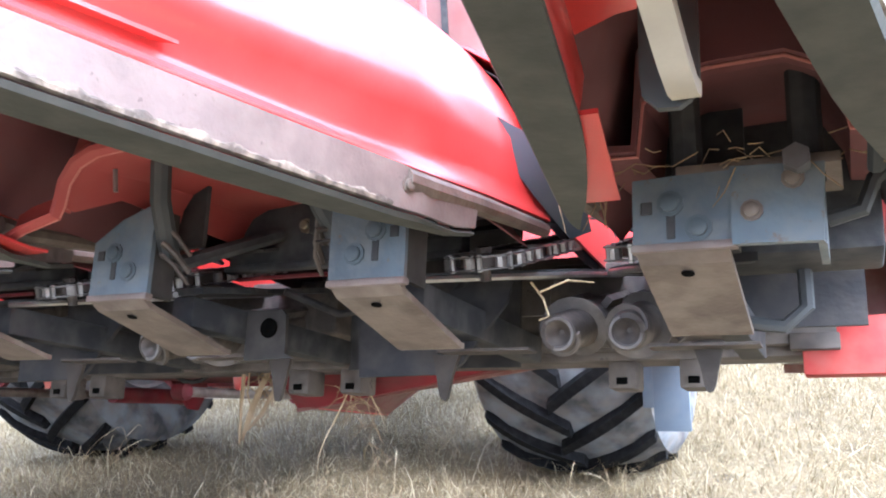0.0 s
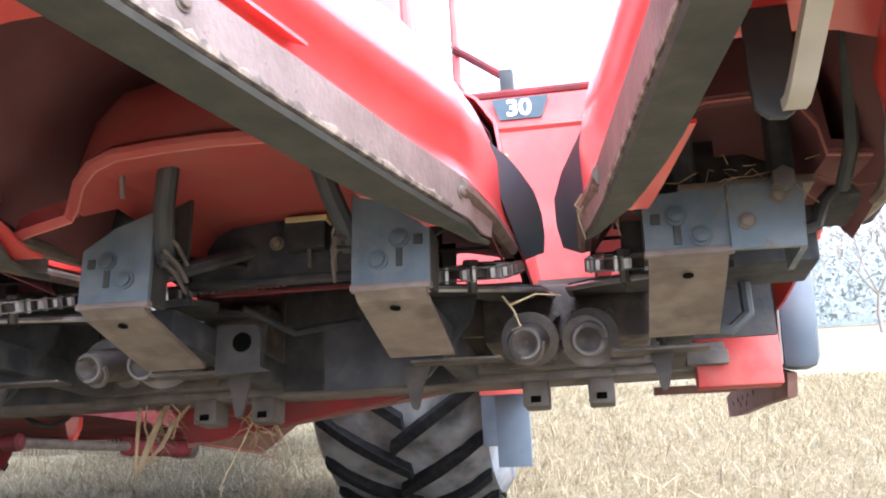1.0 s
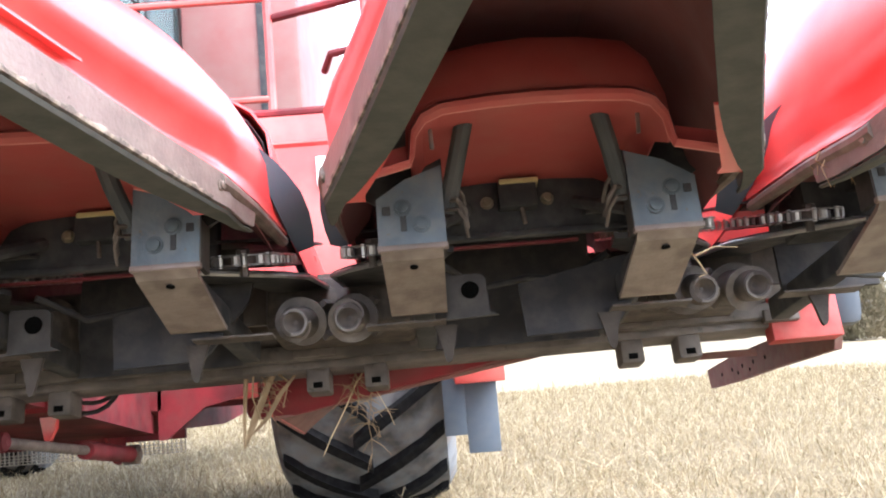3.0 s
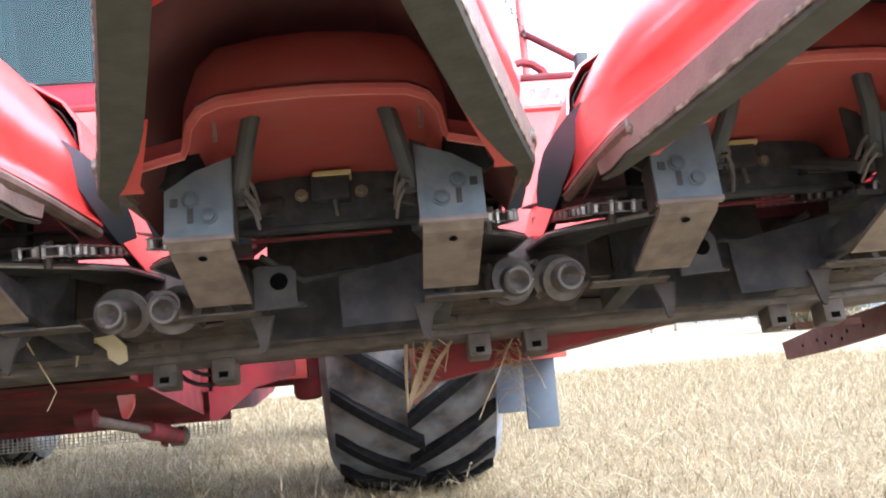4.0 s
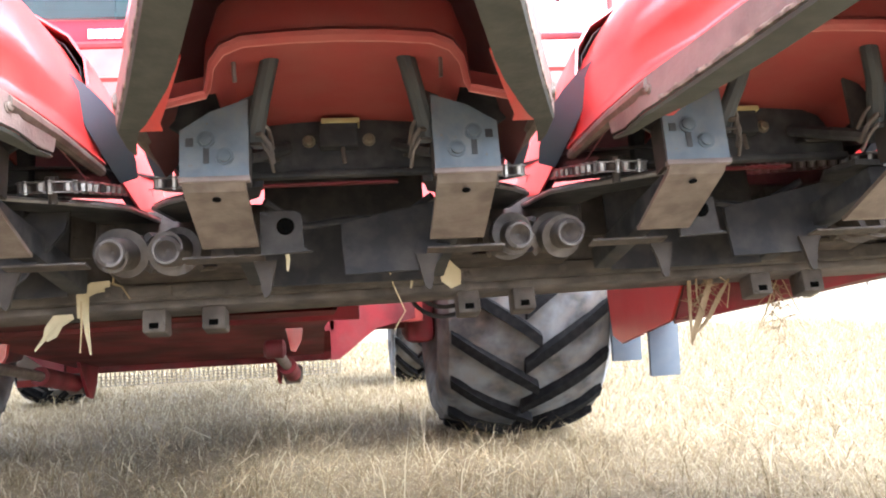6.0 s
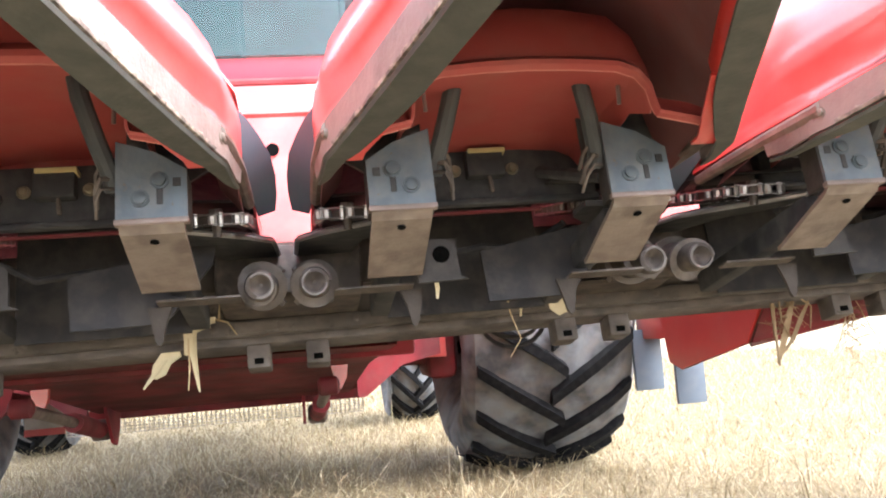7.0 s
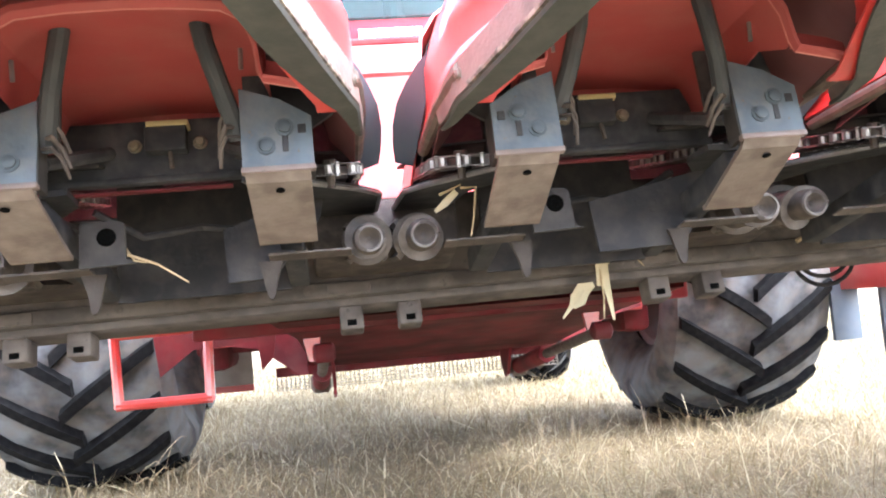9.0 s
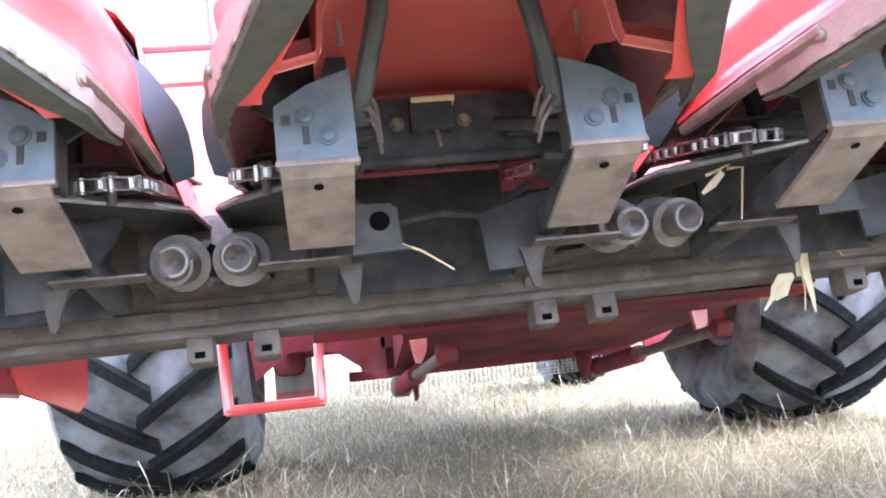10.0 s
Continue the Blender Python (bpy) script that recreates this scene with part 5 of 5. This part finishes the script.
    sg = part("corner_window", sheet(bmesh.new(), [[(0.74, 2.62, z), (0.88, 2.7, z), (0.98, 2.85, z)] for z in (2.04, 2.7, 3.4)], 0.006), GLASS, cab, "tinted corner window")
    sg.visible_shadow = False
    part("sticker", boxed(0.035, 0.085, 2.572, 2.579, 1.925, 1.985), PAPER, cab, "white sticker", smooth=False)
    w0 = -0.3
    for i, wd in enumerate((0.026, 0.026, 0.01, 0.026, 0.022, 0.012, 0.022, 0.022, 0.028, 0.032)):
        part("bar", boxed(w0, w0 + wd, 2.571, 2.579, 1.95, 1.99), WHITE, cab, smooth=False)
        w0 += wd + 0.006
    # body side, rails and ladder beside the cab
    part("side_panel", boxed(0.985, 1.56, 2.86, 5.0, 1.7, 3.6, bevel=0.03), RED_PANEL, top, "dusty faded red side panel")
    part("trim", boxed(1.36, 1.39, 2.85, 2.87, 1.95, 3.6), BLACK, top, "black vertical seam", smooth=False)
    rl = part("guard_rail", tube(bmesh.new(), [(0.87, 2.32, 1.72), (0.84, 2.32, 3.2)], 0.02, 8), RED_SHEET, top, "red tube guard rail")
    for z in (1.905, 2.345, 2.78):
        part("bar", tube(bmesh.new(), [(0.86, 2.32, z), (1.5, 2.34, z + 0.005)], 0.015, 8), RED_SHEET, rl)
    part("bar", tube(bmesh.new(), [(1.5, 2.34, 1.72), (1.5, 2.34, 3.2)], 0.018, 8), RED_SHEET, rl)
    ld = part("ladder", tube(bmesh.new(), [(2.07, 2.2, 1.5), (2.03, 2.25, 3.3)], 0.022, 8), RED_SHEET, top, "red access ladder with a safety chain")
    part("stile", tube(bmesh.new(), [(2.245, 2.2, 1.5), (2.24, 2.25, 3.3)], 0.018, 8), RED_SHEET, ld)
    part("stile", tube(bmesh.new(), [(1.93, 2.25, 1.5), (1.9, 2.3, 3.3)], 0.022, 8), RED_SHEET, ld)
    part("rung", tube(bmesh.new(), [(1.72, 2.4, 2.03), (1.76, 2.3, 2.07), (1.92, 2.25, 2.08)], 0.016, 8), RED_DULL, ld)
    part("rung", tube(bmesh.new(), [(1.5, 2.35, 2.26), (1.9, 2.27, 2.3)], 0.018, 8), RED_DULL, ld)
    hose = [(2.2 + 0.11 * math.cos(a), 2.05, 1.7 + 0.13 * math.sin(a)) for a in [math.pi * k / 8 for k in range(9)]]
    part("hose", tube(bmesh.new(), hose, 0.018, 8), RED_DULL, ld, "looped red hose")
    part("lever", tube(bmesh.new(), [(2.24, 2.2, 2.0), (2.45, 2.1, 1.83)], 0.016, 8), RED_DULL, ld)
    part("handle", boxed(2.42, 2.47, 2.06, 2.12, 1.75, 1.86, bevel=0.006), GREY_SHIELD, ld)
    for k in range(26):
        f = k / 25
        z = 2.6 - 0.62 * f
        x = 2.09 + 0.15 * f - 0.04 * math.sin(f * math.pi)
        piece("chain_link", RING, pose(x, 2.15, z, 90, 0, 90 * (k % 2) + 10), ld)
    return top


bmr = bmesh.new()
tor = [[(0.011 * math.cos(a) + 0.003 * math.cos(a) * math.cos(b), 0.015 * math.sin(a) + 0.003 * math.sin(a) * math.cos(b), 0.003 * math.sin(b)) for b in (0, 2.1, 4.2)] for a in [2 * math.pi * k / 10 for k in range(11)]]
sheet(bmr, tor, 0, close=True)
RING = data_of("chain_link", bmr, DARK)

combine()

# ---- trees ----


def tree_bark(name, c):
    return material(name, c, 0.9, second=[v * 0.6 for v in c], scale=3, grain=20, bump=0.4)


BARK = tree_bark("grey_bark", (0.2, 0.17, 0.14))
NEEDLES = material("cedar_needles", (0.12, 0.105, 0.06), 0.8, second=(0.19, 0.145, 0.09), scale=1.2, grain=20, bump=0.3)
# distance haze is mixed into this pale grey-green
HAZE_GREEN = material("haze_tinted_foliage", (0.24, 0.262, 0.255), 0.9, second=(0.2, 0.22, 0.215), scale=0.4, grain=5, bump=0.2)


def cedar(x, y, height, wide, seed, name, label):
    rng = random.Random(seed)
    top = thing(name, pose(x, y, ground_height(x, y) - 0.05), label, "tree")
    part("trunk", tube(bmesh.new(), [(0, 0, 0), (0.05, 0.02, height * 0.5), (0, 0, height * 0.9)], 0.14, 8, 0.02), BARK, top)
    verts, faces = [], []
    # several leaders, each with its own bulging outline of sprays
    leaders = [(0, 0, 1.0, 1.0)] + [(rng.uniform(-0.3, 0.3) * wide, rng.uniform(-0.3, 0.3) * wide, rng.uniform(0.45, 0.8), rng.uniform(0.5, 0.75)) for _ in range(6)]
    for lx, ly, lh, lw in leaders:
        for k in range(int(4200 * lw)):
            f = rng.random()
            a = rng.uniform(0, 6.283)
            bulge = 1 + 0.22 * math.sin(3 * a + 9 * f + lx) + 0.15 * math.sin(7 * a - 14 * f)
            reach = wide * 0.5 * lw * bulge * (1 - f) ** 0.55 * min(1, 0.6 + 3 * f)
            r = reach * rng.random() ** 0.35
            c = Vector((lx + r * math.cos(a), ly + r * math.sin(a), height * lh * (0.02 + 0.95 * f)))
            d = Vector((math.cos(a) * 0.7, math.sin(a) * 0.7, rng.uniform(0.2, 1.8))).normalized()
            sdir = d.cross(Vector((rng.uniform(-1, 1), rng.uniform(-1, 1), rng.uniform(-1, 1)))).normalized()
            ln = rng.uniform(0.08, 0.24) * height / 6
            w = ln * 0.22
            i = len(verts)
            verts += [c - sdir * w, c + sdir * w, c + d * ln]
            faces.append((i, i + 1, i + 2))
    me = bpy.data.meshes.new("crown")
    me.from_pydata([tuple(v) for v in verts], [], faces)
    me.materials.append(NEEDLES)
    ob = new("crown", me)
    ob.parent = top


def bare_tree(x, y, height, seed):
    rng = random.Random(seed)
    top = thing("bare_tree", pose(x, y, ground_height(x, y) - 0.05), "leafless grey tree at the field's edge", "tree", "bare trees at the field's edge")
    bm = bmesh.new()

    def grow(p, d, ln, r, level):
        q = p + d * ln
        mid = (p + q) / 2 + Vector((rng.uniform(-1, 1), rng.uniform(-1, 1), 0)) * ln * 0.06
        tube(bm, [p, mid, q], r, 5, r * 0.6)
        if level == 0:
            return
        for _ in range(3 if level > 1 else 4):
            t = Vector((rng.uniform(-1, 1), rng.uniform(-1, 1), rng.uniform(0.0, 0.9)))
            grow(q, (d * 0.75 + t * 0.75).normalized(), ln * rng.uniform(0.6, 0.82), r * 0.58, level - 1)

    grow(Vector((0, 0, 0)), Vector((0, 0, 1)), height * 0.28, height * 0.018, 5)
    part("crown", bm, BARK, top)


cedar(18.6, 35, 5.6, 3.9, 3, "cedar_tree", "brownish green cedar standing in the dry field")
for x, y, h, s in ((20, 62, 9, 1), (23, 66, 11, 2), (27, 60, 8.5, 5), (32, 64, 10, 6), (38, 60, 9, 8), (17, 70, 9, 11)):
    bare_tree(x, y, h, s)


def far_woods():
    """The belt of woods along the horizon, as many small clumps in a haze-paled colour."""
    rng = np.random.default_rng(9)
    n = 150000
    a = rng.uniform(-1.3, 1.45, n)
    dist = rng.uniform(118, 150, n)
    hump = 1.5 * (5.5 + 2.2 * np.sin(a * 9) + 1.6 * np.sin(a * 23 + 1) + 1.2 * np.sin(a * 47 + 2))
    z = hump * rng.random(n) ** 0.7
    x, y = dist * np.sin(a), dist * np.cos(a)
    size = rng.uniform(0.1, 0.38, n)
    d = rng.normal(0, 1, (n, 3, 3))
    co = np.stack([x, y, z], 1)[:, None, :] + d * size[:, None, None] * 0.8
    # a rolling bank of low scrub behind the clumps fills their gaps
    b = np.linspace(-1.3, 1.45, 400)
    bank = 1.3 * (5.5 + 2.2 * np.sin(b * 9) + 1.6 * np.sin(b * 23 + 1) + 1.2 * np.sin(b * 47 + 2)) + 0.5 * np.sin(b * 190) + 0.3 * np.sin(b * 411)
    foot = np.stack([150 * np.sin(b), 150 * np.cos(b), np.full(400, -1.0)], 1)
    crest = np.stack([156 * np.sin(b), 156 * np.cos(b), bank], 1)
    verts = co.reshape(-1, 3).tolist() + foot.tolist() + crest.tolist()
    faces = np.arange(n * 3).reshape(-1, 3).tolist() + [(3 * n + i, 3 * n + i + 1, 3 * n + 401 + i, 3 * n + 400 + i) for i in range(399)]
    me = bpy.data.meshes.new("far_woods")
    me.from_pydata(verts, [], faces)
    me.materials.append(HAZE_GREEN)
    tagged(new("far_woods", me), "belt of trees along the horizon, haze put into their pale colour", "woods", kind="stuff")


far_woods()

# ---- crop residue caught in the machine ----


def blade_sheet(pts, widths, turn=0.0, curl=0.2):
    """A curled dry leaf along points."""
    pts = [Vector(p) for p in pts]
    rows = []
    for i, (p, w) in enumerate(zip(pts, widths)):
        d = (pts[min(i + 1, len(pts) - 1)] - pts[max(i - 1, 0)]).normalized()
        a = turn + i * curl
        side = d.cross(Vector((math.sin(a) * 0.4, 1, math.cos(a) * 0.2))).normalized()
        up = d.cross(side)
        rows.append([p - side * w + up * w * 0.35, p, p + side * w + up * w * 0.35])
    return rows


def husk(name, label, strips, stalks=(), leaf=None):
    """A bunch of dry leaves and stems; strips: (points, widths)."""
    first = None
    for k, (pts, w) in enumerate(strips):
        if first is None:
            base = Vector(pts[0])
            first = thing(name, Matrix.Translation(base), label, "crop residue")
        local = [Vector(p) - base for p in pts]
        part("leaf", sheet(bmesh.new(), blade_sheet(local, w, k * 0.7), 0.0012), leaf or HUSK, first, angle=70)
    for pts, r in stalks:
        if first is None:
            base = Vector(pts[0])
            first = thing(name, Matrix.Translation(base), label, "crop residue")
        part("stem", tube(bmesh.new(), [Vector(p) - base for p in pts], r, 5, r * 0.5), leaf or STRAW, first)
    return first


husk("corn_husk", "pale dry corn husk hanging from the toolbar", [
    ([(0.2, 0.83, 0.835), (0.165, 0.815, 0.83), (0.14, 0.81, 0.81), (0.135, 0.81, 0.76)], [0.012, 0.014, 0.012, 0.006]),
    ([(0.15, 0.81, 0.815), (0.15, 0.805, 0.77), (0.155, 0.8, 0.72), (0.16, 0.8, 0.675)], [0.01, 0.009, 0.006, 0.002]),
    ([(0.12, 0.81, 0.765), (0.09, 0.8, 0.755), (0.075, 0.8, 0.73), (0.06, 0.8, 0.715)], [0.006, 0.018, 0.02, 0.008]),
    ([(0.09, 0.8, 0.755), (0.06, 0.8, 0.72), (0.035, 0.8, 0.69)], [0.006, 0.006, 0.002])],
    [([(0.2, 0.83, 0.84), (0.23, 0.82, 0.83), (0.25, 0.81, 0.8)], 0.003), ([(0.14, 0.81, 0.8), (0.14, 0.8, 0.73), (0.135, 0.8, 0.68)], 0.003), ([(0.21, 0.82, 0.84), (0.215, 0.82, 0.89)], 0.003)])
husk("corn_husk", "broad cream corn leaf curled over the gear case", [
    ([(0.95, 0.7, 0.845), (0.985, 0.69, 0.838), (1.0, 0.69, 0.815), (1.01, 0.69, 0.79)], [0.006, 0.02, 0.026, 0.012]),
    ([(0.95, 0.7, 0.845), (0.92, 0.69, 0.842), (0.91, 0.69, 0.82), (0.905, 0.69, 0.79)], [0.006, 0.006, 0.004, 0.002])],
    [([(0.86, 0.55, 0.93), (0.845, 0.56, 0.86), (0.86, 0.6, 0.8), (0.885, 0.62, 0.74), (0.86, 0.63, 0.7)], 0.0022), ([(0.82, 0.5, 0.92), (0.85, 0.5, 0.91), (0.88, 0.5, 0.93)], 0.002)])
husk("corn_husk", "small frayed husk under a row frame", [
    ([(0.65, 0.3, 0.92), (0.652, 0.29, 0.895), (0.648, 0.29, 0.875)], [0.008, 0.011, 0.004]),
    ([(0.65, 0.29, 0.88), (0.655, 0.29, 0.85), (0.653, 0.29, 0.83)], [0.003, 0.004, 0.002])])
husk("corn_stalk", "short pale broken stalk lying on the frame", [], [([(0.618, 0.75, 0.825), (0.65, 0.745, 0.84), (0.69, 0.75, 0.856)], 0.006)])
husk("straw_tangle", "frayed straw caught on a stalk roll", [
    ([(-0.268, 0.305, 0.95), (-0.29, 0.3, 0.93), (-0.31, 0.3, 0.915)], [0.006, 0.007, 0.003])],
    [([(-0.26, 0.3, 0.955), (-0.232, 0.3, 0.955), (-0.24, 0.3, 0.9), (-0.25, 0.29, 0.865)], 0.003), ([(-0.3, 0.3, 0.945), (-0.26, 0.29, 0.96)], 0.003)])
husk("straw_tangle", "thin bent straw under a row frame", [], [([(-0.86, 0.3, 0.885), (-0.8, 0.29, 0.86), (-0.75, 0.29, 0.825)], 0.003), ([(-0.86, 0.31, 0.9), (-0.84, 0.3, 0.87), (-0.82, 0.3, 0.865)], 0.0025)])
husk("straw_tangle", "thin bent straw hanging at a stalk roll", [], [([(2.588, 0.3, 0.955), (2.605, 0.3, 0.93), (2.615, 0.29, 0.905), (2.6, 0.29, 0.9)], 0.0022), ([(2.6, 0.3, 0.94), (2.64, 0.31, 0.955), (2.68, 0.3, 0.95)], 0.002)])


def weeds(name, label, at, drop, spread, n, seed, leaf=True):
    """Dry stems with small branches that hang from the machine."""
    rng = random.Random(seed)
    top = thing(name, Matrix.Translation(at), label, "crop residue")
    for k in range(n):
        a = rng.uniform(-1, 1)
        ln = drop * rng.uniform(0.45, 1.0)
        pts = [Vector((a * spread * 0.2, rng.uniform(-0.02, 0.02), 0))]
        for i in range(1, 6):
            f = i / 5
            pts.append(Vector((a * spread * f + rng.uniform(-1, 1) * spread * 0.15, rng.uniform(-0.03, 0.03), -ln * f)))
        part("stem", tube(bmesh.new(), pts, rng.uniform(0.0012, 0.0025), 5, 0.0006), ROOT, top)
        bm = bmesh.new()
        for i in range(1, 6):
            for _ in range(2):
                q = pts[i] + Vector((rng.uniform(-1, 1) * 0.06, rng.uniform(-0.03, 0.03), rng.uniform(-0.05, 0.03)))
                tube(bm, [pts[i], (pts[i] + q) / 2 + Vector((0, 0, 0.006)), q], 0.0014, 4, 0.0006)
        part("twigs", bm, ROOT, top)
    if leaf:
        part("leaf", sheet(bmesh.new(), blade_sheet([(0, -0.01, 0.0), (-0.02, -0.02, -drop * 0.3), (-0.05, -0.02, -drop * 0.62), (-0.07, -0.02, -drop * 0.8)], [0.01, 0.02, 0.016, 0.004]), 0.0012), HUSK, top)


weeds("dry_weeds", "tangled brown weeds and husk hanging below the toolbar", (1.7, 0.9, 0.785), 0.15, 0.06, 4, 4, False)
husk("corn_husk", "long brown husk and stem hanging from the toolbar", [
    ([(1.72, 0.9, 0.81), (1.69, 0.885, 0.75), (1.66, 0.875, 0.68), (1.633, 0.87, 0.615)], [0.004, 0.008, 0.009, 0.004]),
    ([(1.757, 0.9, 0.775), (1.72, 0.885, 0.73), (1.69, 0.88, 0.68), (1.65, 0.87, 0.64)], [0.003, 0.006, 0.006, 0.002])],
    [([(1.64, 0.88, 0.775), (1.635, 0.87, 0.7), (1.632, 0.86, 0.61)], 0.006), ([(1.66, 0.88, 0.8), (1.655, 0.87, 0.73), (1.68, 0.86, 0.66)], 0.003), ([(1.7, 0.88, 0.8), (1.745, 0.87, 0.76), (1.73, 0.86, 0.7)], 0.003)], ROOT)
weeds("dry_weeds", "seeding brown weed stems hanging below the header", (1.93, 1.0, 0.755), 0.3, 0.06, 2, 9, False)
weeds("dry_weeds", "matted straw hanging in front of the wheel", (1.9, 0.95, 0.765), 0.13, 0.045, 3, 12, False)
husk("straw_tangle", "long thin dry stems hanging in front of the wheel", [], [([(1.92, 0.96, 0.77), (1.9, 0.95, 0.74), (1.87, 0.94, 0.68), (1.83, 0.93, 0.61), (1.81, 0.93, 0.57)], 0.0025), ([(1.93, 0.95, 0.765), (1.95, 0.95, 0.72), (1.98, 0.95, 0.66), (1.99, 0.95, 0.63)], 0.0016)])


def matted_straw(x, seed):
    """Fine straw wedged along the lower edge of an end divider."""
    rng = random.Random(seed)
    bm = bmesh.new()
    for _ in range(34):
        p = Vector((rng.uniform(-0.17, 0.15), rng.uniform(-0.03, 0.05), 0.112 + rng.uniform(-0.012, 0.014)))
        d = Vector((rng.uniform(-1, 1), rng.uniform(-0.5, 0.3), rng.uniform(-0.5, 0.2))).normalized() * rng.uniform(0.015, 0.055)
        tube(bm, [p, p + d * 0.5 + Vector((0, 0, rng.uniform(-0.01, 0.01))), p + d], 0.0009, 4, 0.0005)
    for _ in range(14):
        p = Vector((-0.17 + rng.uniform(-0.02, 0.03), rng.uniform(-0.03, 0.03), 0.11))
        d = Vector((rng.uniform(-0.4, 0.4), rng.uniform(-0.3, 0.2), -1)).normalized() * rng.uniform(0.02, 0.07)
        tube(bm, [p, p + d * 0.5 + Vector((rng.uniform(-0.015, 0.015), 0, 0)), p + d], 0.0013, 4, 0.0006)
    ob = part("matted_straw", bm, ROOT)
    ob.matrix_basis = H @ Matrix.Translation((x, 0, 0))
    tagged(ob, "fine straw and roots wedged under the end divider", "straw", kind="stuff")


matted_straw(4 * ROW - 0.13, 21)


def stubble_stalk(x, y, h, lean, seed):
    rng = random.Random(seed)
    top = thing("grass_stalk", pose(x, y, ground_height(x, y) - 0.02), "tall bent dry grass stalk with a thin seed head", "grass", "tall grass stalks")
    a = rng.uniform(0, 6.283)
    pts = [(lean * h * f * f * math.cos(a), lean * h * f * f * math.sin(a), h * f * (1 - 0.2 * f * lean)) for f in (0, 0.25, 0.5, 0.75, 1)]
    part("stem", tube(bmesh.new(), pts, 0.0014, 5, 0.0006), STRAW, top)
    part("leaf", sheet(bmesh.new(), blade_sheet([pts[1], (pts[2][0] + 0.04, pts[2][1], pts[2][2] - 0.01), (pts[2][0] + 0.09, pts[2][1], pts[1][2])], [0.0016, 0.0022, 0.0006]), 0.0006), STRAW, top)
    part("seed_head", tube(bmesh.new(), [pts[3], pts[4], (pts[4][0] * 1.15, pts[4][1] * 1.15, pts[4][2] - 0.01)], 0.002, 5, 0.0008), HUSK, top)


rng_stalk = random.Random(77)
for k in range(90):
    u = rng_stalk.random()
    stubble_stalk(rng_stalk.uniform(-2.4, 3.2), 1.6 + 2.4 * u, rng_stalk.uniform(0.12, 0.34), rng_stalk.uniform(0.2, 0.9), k)
